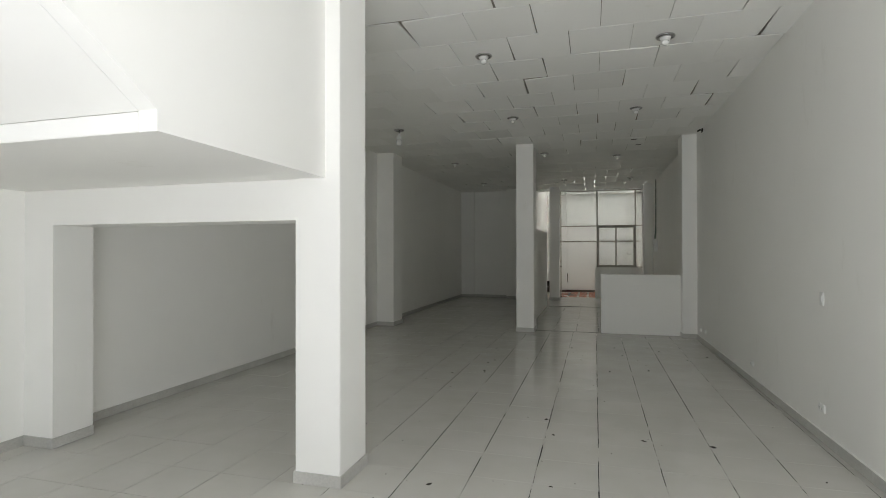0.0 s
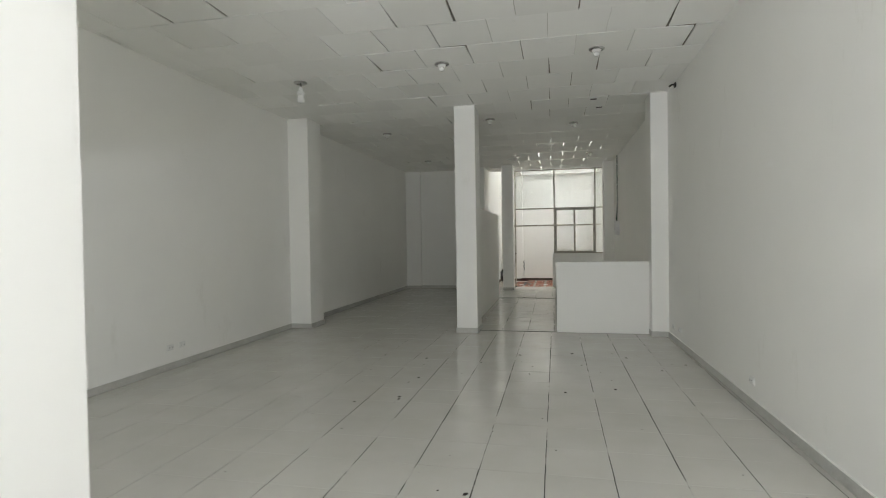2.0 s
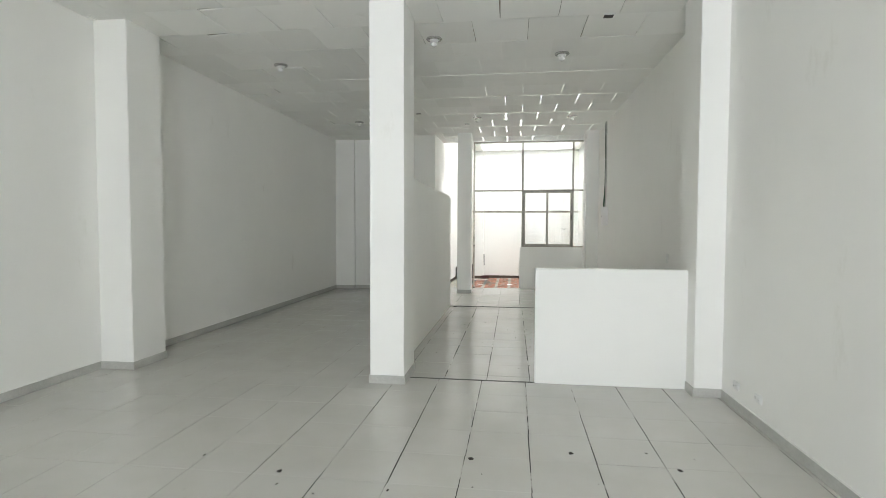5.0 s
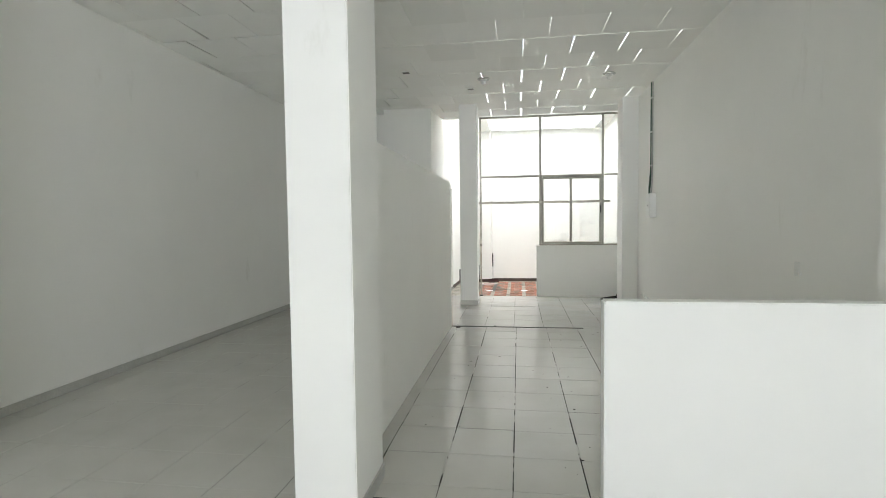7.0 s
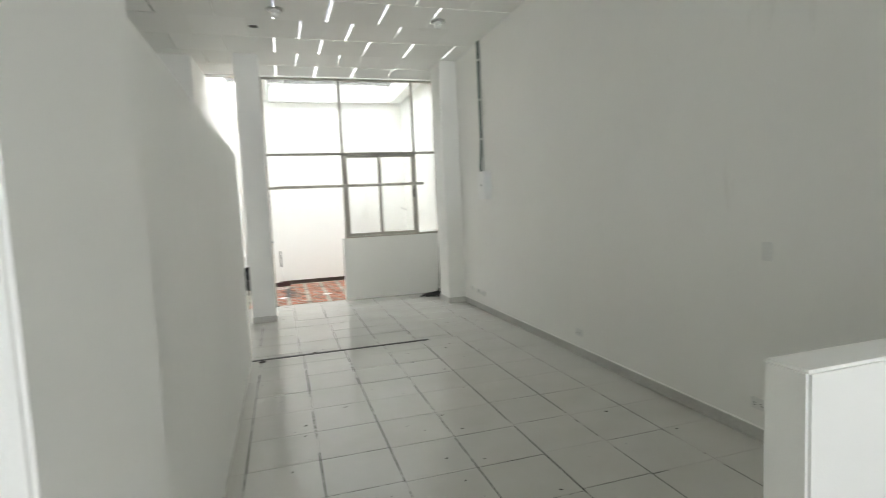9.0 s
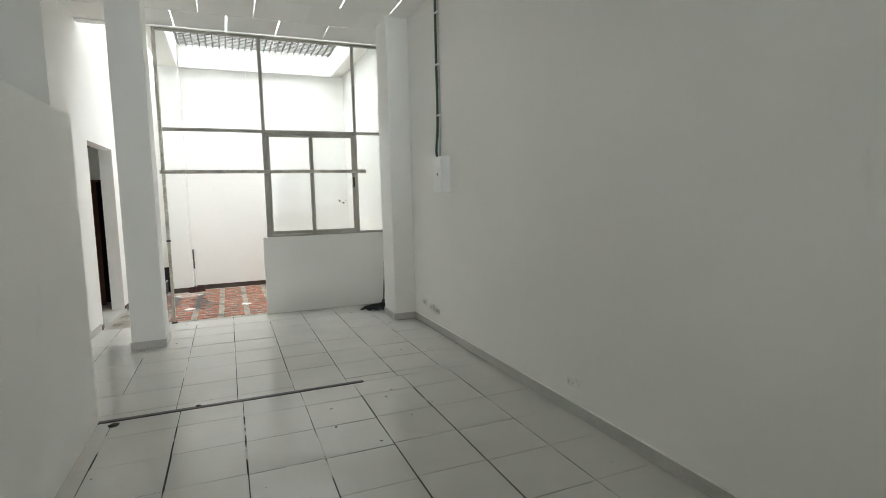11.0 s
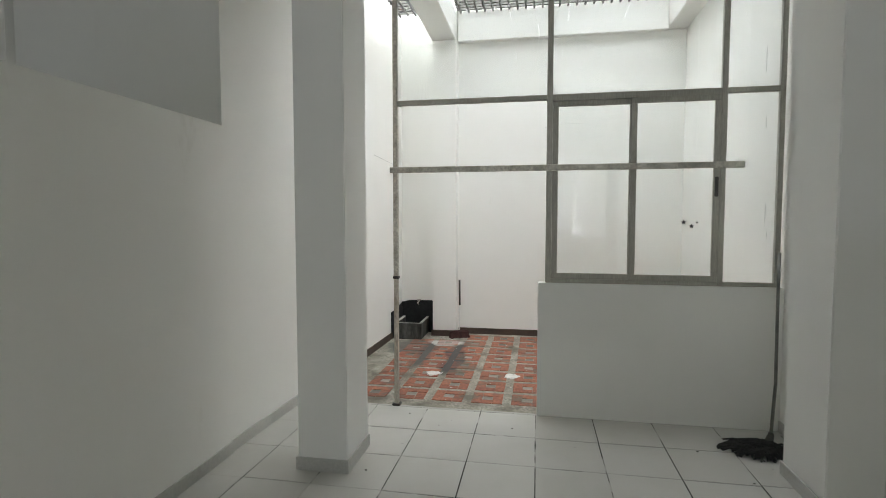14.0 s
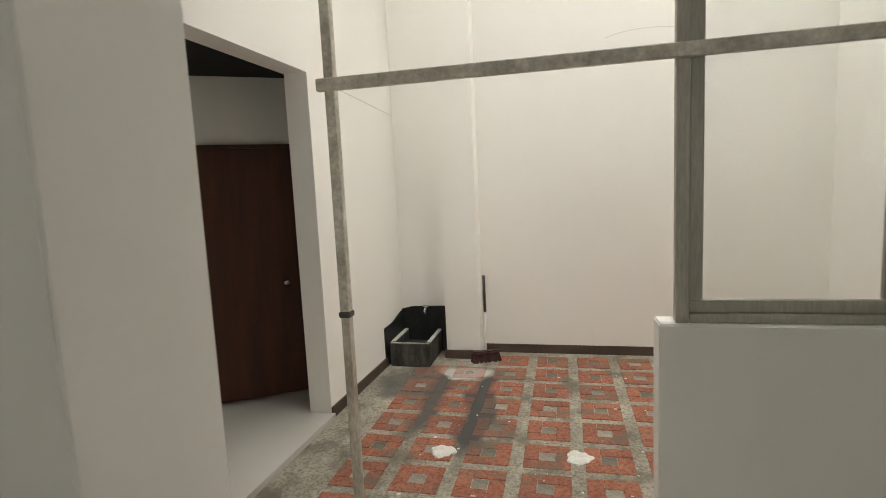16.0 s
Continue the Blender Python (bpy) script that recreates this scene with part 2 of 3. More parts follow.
SHEET = sheet_material()


# ---- builders ----


def link(name, bm, material, parent=None, label="", smooth=False):
    me = bpy.data.meshes.new(name)
    bmesh.ops.recalc_face_normals(bm, faces=bm.faces)
    bm.to_mesh(me)
    bm.free()
    me.materials.append(material)
    if smooth:
        for p in me.polygons:
            p.use_smooth = True
    ob = new(name, me)
    if parent:
        ob.parent = parent
        ob.matrix_parent_inverse = parent.matrix_world.inverted()
    if label:
        ob["label"] = label
    return ob


def part(name, bm, material, parent, label="", smooth=False):
    return link(name, bm, material, parent, label, smooth)


def empty(name, x, y, z, label, category, group="", kind=""):
    ob = new(name)
    ob.empty_display_size = 0.1
    ob.matrix_world = pose(x, y, z)
    return tagged(ob, label, category, group, kind)


def add_box(bm, x0, x1, y0, y1, z0, z1, m=None):
    vs = [bm.verts.new((x, y, z)) for x in (x0, x1) for y in (y0, y1) for z in (z0, z1)]
    if m:
        for v in vs:
            v.co = m @ v.co
    for f in ((0, 1, 3, 2), (4, 6, 7, 5), (0, 4, 5, 1), (2, 3, 7, 6), (0, 2, 6, 4), (1, 5, 7, 3)):
        bm.faces.new([vs[i] for i in f])
    return vs


def box(x0, x1, y0, y1, z0, z1, bevel=0.0, m=None, segments=2):
    bm = bmesh.new()
    add_box(bm, x0, x1, y0, y1, z0, z1, m)
    if bevel:
        bmesh.ops.bevel(bm, geom=list(bm.edges), offset=bevel, segments=segments, affect="EDGES")
    return bm


def prism(points, axis, a, b, bevel=0.0):
    """A polygon of two coordinates, drawn out along the axis from a to b."""
    bm = bmesh.new()

    def at(p, q):
        return {"x": (q, p[0], p[1]), "y": (p[0], q, p[1]), "z": (p[0], p[1], q)}[axis]

    lo = [bm.verts.new(at(p, a)) for p in points]
    hi = [bm.verts.new(at(p, b)) for p in points]
    bm.faces.new(lo), bm.faces.new(hi)
    for i in range(len(points)):
        k = (i + 1) % len(points)
        bm.faces.new((lo[i], lo[k], hi[k], hi[i]))
    if bevel:
        bmesh.ops.recalc_face_normals(bm, faces=bm.faces)
        bmesh.ops.bevel(bm, geom=list(bm.edges), offset=bevel, segments=2, affect="EDGES")
    return bm


def tube(path, radius, sides=10, caps=True):
    """A round tube along a list of points; radius is one number or one per point."""
    bm = bmesh.new()
    pts = [Vector(p) for p in path]
    radii = radius if isinstance(radius, (list, tuple)) else [radius] * len(pts)
    rings = []
    for i, p in enumerate(pts):
        d = (pts[min(i + 1, len(pts) - 1)] - pts[max(i - 1, 0)]).normalized()
        up = Vector((0, 0, 1)) if abs(d.z) < 0.9 else Vector((1, 0, 0))
        u = d.cross(up).normalized()
        w = d.cross(u)
        rings.append([bm.verts.new(p + radii[i] * (math.cos(a) * u + math.sin(a) * w)) for a in (2 * math.pi * k / sides for k in range(sides))])
    for r0, r1 in zip(rings, rings[1:]):
        for k in range(sides):
            bm.faces.new((r0[k], r0[(k + 1) % sides], r1[(k + 1) % sides], r1[k]))
    if caps:
        bm.faces.new(rings[0]), bm.faces.new(rings[-1])
    return bm


def lathe(profile, x=0, y=0, z=0, sides=20):
    """A solid of revolution about z from (radius, height) pairs."""
    bm = bmesh.new()
    rings = [[bm.verts.new((x + r * math.cos(2 * math.pi * k / sides), y + r * math.sin(2 * math.pi * k / sides), z + h)) for k in range(sides)] for r, h in profile]
    for r0, r1 in zip(rings, rings[1:]):
        for k in range(sides):
            bm.faces.new((r0[k], r0[(k + 1) % sides], r1[(k + 1) % sides], r1[k]))
    bm.faces.new(rings[0]), bm.faces.new(rings[-1])
    return bm


def structure(name, bm, material, label, category="wall"):
    return tagged(link(name, bm, material), label, category, kind="structure")


# ---- large structure ----

floor = structure("floor", box(LEFT, RIGHT, -2.1, FY, -0.15, -0.0019), GROUT, "pale glossy ceramic tile floor with dirty dark joints", "floor")
structure("street_ground", box(-60, 60, -120, -2.1, -0.2, -0.02), ASPHALT, "plain grey asphalt ground outside the shop front", "ground")

structure("wall_right", box(RIGHT, RIGHT + 0.2, -2.1, FY + 0.12, -0.15, TOP + 0.25), PAINT, "long plain white painted plaster wall")
structure("wall_left", box(LEFT - 0.2, LEFT, -2.1, 19.05, -0.15, TOP + 0.25), PAINT, "long plain white painted plaster wall")
structure("wall_rear_left", box(LEFT, -3.3, 18.83, 19.05, -0.15, TOP + 0.25), PAINT, "white painted rear wall of the left bay")
structure("wall_rear_block", box(-3.3, -2.52, 18.32, 19.05, -0.15, TOP + 0.25), PAINT, "white painted projecting wall block")
structure("wall_front_lintel", box(LEFT, RIGHT, -2.1, -1.95, 3.35, TOP + 0.25), PAINT, "white painted lintel over the open shop front")
structure("pier_front_left", box(LEFT, -4.95, -2.1, -1.95, -0.004, 3.35), PAINT, "white painted shop front pier")
structure("pier_front_right", box(1.35, RIGHT, -2.1, -1.95, -0.004, 3.35), PAINT, "white painted shop front pier")


def column(name, x0, x1, y0, y1, label, z1=TOP + 0.03, sides="flrb"):
    ob = structure(name, box(x0, x1, y0, y1, -0.004, z1, 0.006), PAINT, label, "column")
    h, t = 0.085, 0.012
    runs = {"f": (x0 - t, x1 + t, y0 - t, y0 - 0.0), "b": (x0 - t, x1 + t, y1, y1 + t), "l": (x0 - t, x0, y0, y1), "r": (x1, x1 + t, y0, y1)}
    for s in sides:
        a, b, c, d = runs[s]
        part("baseboard", box(a, b, c, d, 0.0005, h, 0.002), BASE, ob, "grey ceramic skirting strip")
    return ob


column("column_front", -2.406, -2.055, 3.262, 3.69, "square white painted column beside the stair landing")
column("pilaster_left", LEFT, -4.64, 10.85, 11.40, "square white painted pilaster on the left wall", TOP + 0.03, "frb")
column("column_middle", -1.88, -1.525, 10.75, 11.29, "square white painted free column", TOP + 0.03, "flr")
column("pilaster_right", 1.285, RIGHT, 10.76, 11.25, "white painted pilaster on the right wall", TOP + 0.03, "fl")
column("column_rear", -1.782, -1.452, 18.192, 18.605, "square white painted column near the courtyard window", TOP + 0.03)
column("pilaster_rear_right", 1.256, RIGHT, 18.182, 18.67, "white painted pilaster beside the courtyard window", TOP + 0.03, "flb")
column("pilaster_far_left", LEFT, -4.54, 18.74, 18.83, "shallow white painted corner pilaster", TOP + 0.03, "fr")

structure("counter_wall", box(-0.2, 1.285, 10.978, 11.097, -0.004, 1.187, 0.008), PAINT, "low white painted counter wall beside the passage", "low wall")
structure("partition_wall", prism([(-1.694, 11.29), (-1.694, 16.098), (-2.335, 16.098), (-2.335, 18.318), (-2.45, 18.318), (-2.45, 15.985), (-1.812, 15.985), (-1.812, 11.29)], "z", -0.004, 2.228, 0.006), PAINT, "white painted partition wall that stops short of the ceiling", "partition")

# stair seen from below
SX = -2.268
SK = 0.085
beam = structure("beam_front", prism([(LEFT, -0.004), (-4.715, -0.004), (-4.715, 1.87), (-2.406, 1.87), (-2.406, 2.163), (LEFT, 2.163)], "y", 3.275, 3.64), PAINT, "white painted beam under the stair landing, carried by a wall pilaster", "beam")
part("baseboard", box(LEFT + 0.012, -4.703, 3.263, 3.275, 0.0005, SK, 0.002), BASE, beam, "grey ceramic skirting strip")
part("baseboard", box(-4.715, -4.703, 3.275, 3.64, 0.0005, SK, 0.002), BASE, beam, "grey ceramic skirting strip")
structure("stair_landing", box(LEFT, SX - 0.002, 1.797, 3.644, 2.165, 2.255, 0.004), PAINT, "white painted stair landing seen from below", "landing")
structure("stair_flight", prism([(1.799, 2.257), (-0.68, TOP), (-0.68, TOP + 0.2), (1.799, 2.5)], "x", -3.5, SX - 0.004), PAINT, "sloping white painted underside of a stair flight", "stair")
structure("stair_side_wall", prism([(3.262, 2.163), (1.797, 2.163), (1.797, 2.257), (-0.68, TOP), (3.262, TOP)], "x", SX - 0.0, SX + 0.1), PAINT, "white painted solid side wall of the stair", "wall")

# courtyard
YARD = -0.03
structure("courtyard_floor", box(-4.3, 1.95, FY, RW + 0.2, -0.2, YARD), CONCRETE, "weathered concrete courtyard floor laid with red clay pavers", "floor")
structure("courtyard_wall_rear", box(-2.6, 1.95, RW, RW + 0.18, -0.2, 4.06), PAINT, "white painted rear wall of the courtyard")
structure("courtyard_wall_right", box(1.60, 1.80, FY + 0.12, RW, -0.2, 4.68), PAINT, "white painted side wall of the courtyard")


def wall_left_x(y):
    return -2.352 + (y - 18.318) * 0.033


def slanted(y0, y1, z0, z1, thick=0.17):
    return prism([(wall_left_x(y0), y0), (wall_left_x(y1), y1), (wall_left_x(y1) - thick, y1), (wall_left_x(y0) - thick, y0)], "z", z0, z1)


D0, D1, DH = 19.56, 20.835, 2.43
cl = structure("courtyard_wall_left", slanted(18.318, D0, -0.15, 4.68), PAINT, "white painted courtyard wall with a doorway")
part("wall", slanted(D1, RW, -0.15, 4.68), PAINT, cl)
part("wall", slanted(D0, D1, DH, 4.68), PAINT, cl)
structure("courtyard_pilaster", box(-1.715, -1.385, 22.24, RW, YARD - 0.005, 4.035, 0.01), PAINT, "white painted pilaster on the courtyard rear wall", "column")
structure("courtyard_rear_beam", box(-1.384, 1.355, RW - 0.1, RW - 0.001, 4.05, 4.68, 0.006), PAINT, "white painted upper beam on the courtyard rear wall", "beam")
structure("courtyard_beam", box(-1.72, -1.40, FY + 0.12, RW, 4.04, 4.68, 0.008), PAINT, "white painted roof beam over the courtyard", "beam")
structure("courtyard_beam_right", box(1.36, 1.60, FY + 0.12, RW, 4.07, 4.68, 0.008), PAINT, "white painted roof edge beam over the courtyard", "beam")
structure("window_head", box(-2.30, RIGHT, FY - 0.04, FY + 0.1, TOP - 0.015, 4.68), PAINT, "white painted head beam over the courtyard window", "beam")
structure("courtyard_kerb_rear", box(-2.3, 1.60, RW + 0.01, RW + 0.18, 4.065, 4.68), PAINT, "white painted upstand over the courtyard rear wall", "wall")
structure("courtyard_roof", box(-2.6, 1.95, FY - 0.04, RW + 0.3, 4.69, 4.73), WHITEPL, "white translucent roof sheet over the courtyard", "roof")

# service room behind the doorway: its rear wall runs askew
structure("service_floor", prism([(wall_left_x(D0) + 0.03, D0), (wall_left_x(D1) + 0.03, D1), (wall_left_x(D1) - 0.17, D1), (-2.46, 21.6), (-4.2, 21.6), (-4.2, 19.2), (wall_left_x(D0) - 0.17, 19.2)], "z", YARD + 0.002, 0.012), TILE, "pale tile floor of the service room", "floor")
SERV = pose(-3.25, 20.85, 0.0, 0, 0, 33)
structure("service_wall_rear", box(-1.1, -0.045, 0.0, 0.1, -0.02, 2.50, m=SERV), PAINT, "white painted service room wall beside the brown door")
structure("service_wall_over_door", box(-0.045, 0.95, 0.0, 0.1, 2.0, 2.50, m=SERV), PAINT, "white painted service room wall over the brown door")
structure("service_wall_side", box(-4.3, -4.2, 19.2, 21.6, -0.2, 2.6), PAINT, "white painted service room wall")
structure("service_wall_front", box(-4.2, -2.48, 19.10, 19.2, -0.2, 2.6), PAINT, "white painted service room wall")
# end wall and ceiling carry the room's darkness in their colour
structure("service_wall_end", box(-4.2, -2.44, 21.6, 21.7, -0.2, 2.6), UNLIT_BLACK, "service room end wall coloured near-black as if unlit")
structure("service_ceiling", box(-4.3, -2.44, 19.1, 21.7, 2.505, 2.6), UNLIT_BLACK, "service room ceiling coloured near-black as if unlit", "ceiling")


# ---- ceiling of staggered boards ----
def ceiling_boards():
    bm = bmesh.new()
    W, D = 0.626, 0.67
    r = -12
    while True:
        y0 = 5.365 + r * D
        if y0 > FY - 0.05:
            break
        shift = (r % 2) * W / 2
        k = -8
        while True:
            x0 = -1.844 + shift + k * W
            k += 1
            if x0 > RIGHT:
                break
            lit = -1.3 < x0 < 0.85 and 13.9 < y0
            rear = x0 > -2.3 and y0 > 11.4
            gap = random.choice((0.001, 0.024, 0.03, 0.034, 0.036) if y0 > 14.6 else (0.001, 0.006, 0.012, 0.018)) if lit else 0.0006 if rear else random.choice((0.002, 0.003, 0.004, 0.007, 0.011))
            a, b = max(x0 + gap / 2, LEFT), min(x0 + W - gap / 2, RIGHT)
            if b - a < 0.03 or y0 < -2.0:
                continue
            lap = (r % 2) * 0.005 if rear else 0.0
            dz = [TOP + lap + random.uniform(-0.001, 0.001) if rear else TOP + random.uniform(-0.003, 0.003) for _ in range(4)]
            y1 = min(y0 + D - random.choice((0.003, 0.006, 0.009, 0.014, 0.02)), FY - 0.05)
            yb = min(y0 + D + 0.006, FY - 0.05) if rear else y1
            flat = [[a, y0], [b, y0], [b, yb], [a, yb]]
            if not rear and random.random() < 0.7:
                # one corner shrinks back and sags, which opens an L-shaped joint
                q = random.choice((2, 2, 3, 3, 3, 0, 1))
                amount = random.uniform(0.006, 0.026)
                flat[q][0] += amount * 0.7 if q in (0, 3) else -amount * 0.7
                flat[q][1] += amount if q in (0, 1) else -amount
                dz[q] -= random.uniform(0.0, 0.014)
            elif lit and random.random() < 0.6:
                # lit gaps close towards one end
                flat[2][0] += gap * 0.5
                flat[3][0] -= gap * 0.4
            lo = [bm.verts.new((x, y, z)) for (x, y), z in zip(flat, dz)]
            hi = [bm.verts.new((v.co.x, v.co.y, v.co.z + 0.014)) for v in lo]
            bm.faces.new(lo), bm.faces.new(hi)
            for i in range(4):
                j = (i + 1) % 4
                bm.faces.new((lo[i], lo[j], hi[j], hi[i]))
        r += 1
    return bm


structure("ceiling", ceiling_boards(), CEIL, "white suspended ceiling of slightly sagging staggered boards", "ceiling")
structure("roof_front", box(LEFT - 0.2, RIGHT + 0.2, -2.1, 12.2, TOP + 0.035, TOP + 0.25), CONCRETE, "rough concrete slab above the ceiling boards", "roof")
structure("roof_left", box(LEFT - 0.2, -1.6, 12.2, FY - 0.05, TOP + 0.035, TOP + 0.25), CONCRETE, "rough concrete slab above the ceiling boards", "roof")

structure("roof_rear", box(-1.6, RIGHT + 0.2, 12.2, FY - 0.05, TOP + 0.6, TOP + 0.61), SHEET, "translucent roof sheet above the rear ceiling boards", "roof")

# skirting along the walls
def skirting(x0, x1, y0, y1, material=BASE, z=0.0005, h=SK):
    structure("baseboard", box(x0, x1, y0, y1, z, z + h, 0.002), material, "grey ceramic skirting strip" if material is BASE else "dark brown skirting strip", "baseboard")
    if material is BASE and y1 - y0 > 5:
        side = 0.003 if x1 == RIGHT else -0.003
        structure("trim_bead", box(min(x0, x0 - side), max(x1, x1 - side), y0, y1, z + h + 0.0005, z + h + 0.007, 0.002), PAINT, "white filler bead along the top of the skirting", "trim")


skirting(RIGHT - 0.012, RIGHT, -1.95, 10.748)
skirting(RIGHT - 0.012, RIGHT, 11.25, 18.17)
skirting(RIGHT - 0.012, RIGHT, 18.684, FY - 0.042)
skirting(LEFT, LEFT + 0.012, -1.95, 3.275)
skirting(LEFT, LEFT + 0.012, 3.64, 10.838)
skirting(LEFT, LEFT + 0.012, 11.414, 18.74)
skirting(-4.526, -3.3, 18.818, 18.83)
skirting(-3.3, -2.46, 18.308, 18.32)
skirting(-2.335, -2.323, 16.098, 18.318)
for ya, yb, zz, mat in ((18.318, FY, 0.0005, BASE), (FY, D0, YARD, BASE_DARK), (D1, 21.97, YARD, BASE_DARK)):
    structure("baseboard", prism([(wall_left_x(ya), ya), (wall_left_x(yb), yb), (wall_left_x(yb) + 0.012, yb), (wall_left_x(ya) + 0.012, ya)], "z", zz, zz + SK), mat, "skirting strip along the courtyard side wall", "baseboard")
skirting(-1.732, -1.373, 22.228, 22.24, BASE_DARK, YARD)
skirting(-1.385, 1.60, RW - 0.012, RW, BASE_DARK, YARD)

# strips let into the floor
structure("trim_strip", box(-1.695, 0.30, 16.053, 16.098, -0.003, 0.006, 0.002), DARK, "dark metal strip across the tile floor", "trim")
structure("trim_threshold", box(-1.525, -0.2, 10.985, 11.015, -0.003, 0.003), DARK, "dark joint across the passage floor", "trim")


# ---- courtyard window ----
structure("window_parapet", box(-0.272, RIGHT, FY - 0.04, FY + 0.08, -0.004, 1.095, 0.006), PAINT, "low white painted wall under the courtyard window", "low wall")
win = empty("window_1", 0.0, FY, 0.0, "large grey aluminium framed courtyard window with clear glass", "window", kind="structure")
WT = TOP - 0.015


def bar(name, x0, x1, z0, z1, d0=-0.02, d1=0.02, mat=None, parent=None, label=""):
    return part(name, box(x0, x1, FY + d0, FY + d1, z0, z1, 0.003, segments=1), mat or ALU, parent or win, label)


bar("post", -1.485, -1.445, 1.112, WT, mat=ALU_WORN, label="thin worn galvanised post")
bar("post_foot", -1.483, -1.447, 0.0, 1.112, mat=RUSTY, label="paler lower end of the post")
bar("mullion", -0.215, -0.17, 1.096, WT)
bar("mullion", 1.075, 1.115, 1.096, WT)
bar("mullion", 1.475, 1.51, 1.096, WT)
bar("top_rail", -1.445, 1.475, WT - 0.035, WT - 0.001)
bar("transom", -1.445, -0.215, 2.555, 2.595)
bar("transom", -0.17, 1.075, 2.545, 2.595)
bar("transom", 1.115, 1.475, 2.555, 2.595)
bar("sill_rail", -0.17, 1.475, 1.0965, 1.128)
bar("crossbar", -1.505, 1.235, 1.995, 2.042, -0.052, -0.024, ALU_WORN, label="worn flat bar fixed across the window")
part("bracket", box(-1.50, -1.43, FY - 0.035, FY + 0.035, 0.0, 0.02, 0.004), DARK, win, "dark post foot")
part("collar", box(-1.49, -1.44, FY - 0.025, FY + 0.025, 1.10, 1.125, 0.004), DARK, win, "dark collar on the post")


def sash(x0, x1, z0, z1, d):
    s = part("sash", box(x0, x1, FY + d - 0.012, FY + d + 0.012, z0, z0 + 0.045, 0.003, segments=1), ALU, win)
    for nm, b in (("rail", (x0, x1, z1 - 0.04, z1)), ("stile", (x0, x0 + 0.045, z0 + 0.045, z1 - 0.04)), ("stile", (x1 - 0.045, x1, z0 + 0.045, z1 - 0.04))):
        part(nm, box(b[0], b[1], FY + d - 0.012, FY + d + 0.012, b[2], b[3], 0.003, segments=1), ALU, s)
    pane = part("pane", box(x0 + 0.045, x1 - 0.045, FY + d - 0.002, FY + d + 0.002, z0 + 0.045, z1 - 0.04), GLASS, s)
    pane.visible_shadow = False
    return s


sash(-0.168, 0.465, 1.13, 2.543, 0.010)
sash(0.425, 1.072, 1.13, 2.543, -0.016)
part("latch", box(1.036, 1.06, FY - 0.042, FY - 0.0285, 1.78, 1.93, 0.003), DARK, win, "dark sash latch")
for x0, x1, z0, z1 in ((-1.445, -0.215, 2.595, WT - 0.035), (-0.17, 1.075, 2.595, WT - 0.035), (1.115, 1.475, 2.595, WT - 0.035), (1.115, 1.475, 1.128, 2.555)):
    p = part("pane", box(x0, x1, FY - 0.002, FY + 0.002, z0, z1), GLASS, win)
    p.visible_shadow = False

# metal grid under the roof sheet
grid = empty("roof_grid", 0.0, 21.0, 4.46, "grey steel security grid under the courtyard roof", "grid", kind="structure")
for gx0, gx1 in ((-1.39, 1.35), (-2.24, -1.73)):
    x = gx0 + 0.05
    while x < gx1:
        part("bar", box(x - 0.012, x + 0.012, FY + 0.12, 22.37, 4.42, 4.445), GRIDSTEEL, grid)
        x += 0.11
    y = FY + 0.2
    while y < 22.37:
        part("bar", box(gx0, gx1, y - 0.018, y + 0.018, 4.446, 4.47), GRIDSTEEL, grid)
        y += 0.09

# ---- things ----


def ceiling_lamp(x, y, drop=0.0):
    lamp = empty("ceiling_lamp", x, y, TOP - 0.006, "small round white ceiling lamp holder with an unlit bulb" if not drop else "white bulb hanging loose from its ceiling lamp holder", "lamp", "ceiling lamps")
    part("ring", lathe([(0.092, 0.004), (0.096, -0.006), (0.086, -0.016), (0.062, -0.02), (0.05, -0.006)], x, y, TOP - 0.006), CHROME, lamp, smooth=True)
    z = TOP - 0.012 - drop
    if drop:
        part("wire", tube([(x, y, TOP - 0.012), (x + 0.01, y, z + 0.06)], 0.008, 6), DARK, lamp)
        part("holder", lathe([(0.02, 0.07), (0.03, 0.05), (0.03, 0.0)], x, y, z, 12), WHITEPL, lamp)
    part("cup", lathe([(0.05, 0.004), (0.056, -0.012), (0.044, -0.032), (0.03, -0.036)], x, y, z, 16), WHITEPL, lamp, smooth=True)
    z -= 0.033
    part("bulb", lathe([(0.022, 0.0), (0.032, -0.01), (0.038, -0.024), (0.036, -0.038), (0.022, -0.05), (0.004, -0.053)] if not drop else [(0.024, 0.0), (0.048, -0.012), (0.05, -0.1), (0.03, -0.115), (0.004, -0.118)], x, y, z, 14), BULB, lamp, smooth=True)
    return lamp


for x, y, d in ((-1.545, 5.77, 0), (0.365, 5.765, 0), (-1.625, 8.58, 0), (0.29, 8.52, 0), (-3.74, 8.85, 0.13), (-3.67, 12.59, 0), (-1.39, 11.86, 0), (0.18, 12.59, 0), (-1.19, 16.42, 0), (0.73, 16.48, 0), (-3.74, 16.56, 0)):
    ceiling_lamp(x, y, d)


def ceiling_hole(x, y, s=0.05):
    h = empty("ceiling_vent", x, y, TOP - 0.006, "small dark opening with a metal rim in the ceiling", "vent", "ceiling openings")
    part("rim", box(x - s, x + s, y - s, y + s, TOP - 0.012, TOP - 0.004, 0.003), DARK, h)
    part("lip", box(x - s - 0.012, x + s + 0.012, y - s - 0.012, y - s, TOP - 0.016, TOP - 0.004, 0.003), WHITEPL, h)


for x, y in ((-2.318, 15.87), (-1.447, 17.0), (0.43, 10.85), (0.56, 11.42)):
    ceiling_hole(x, y)

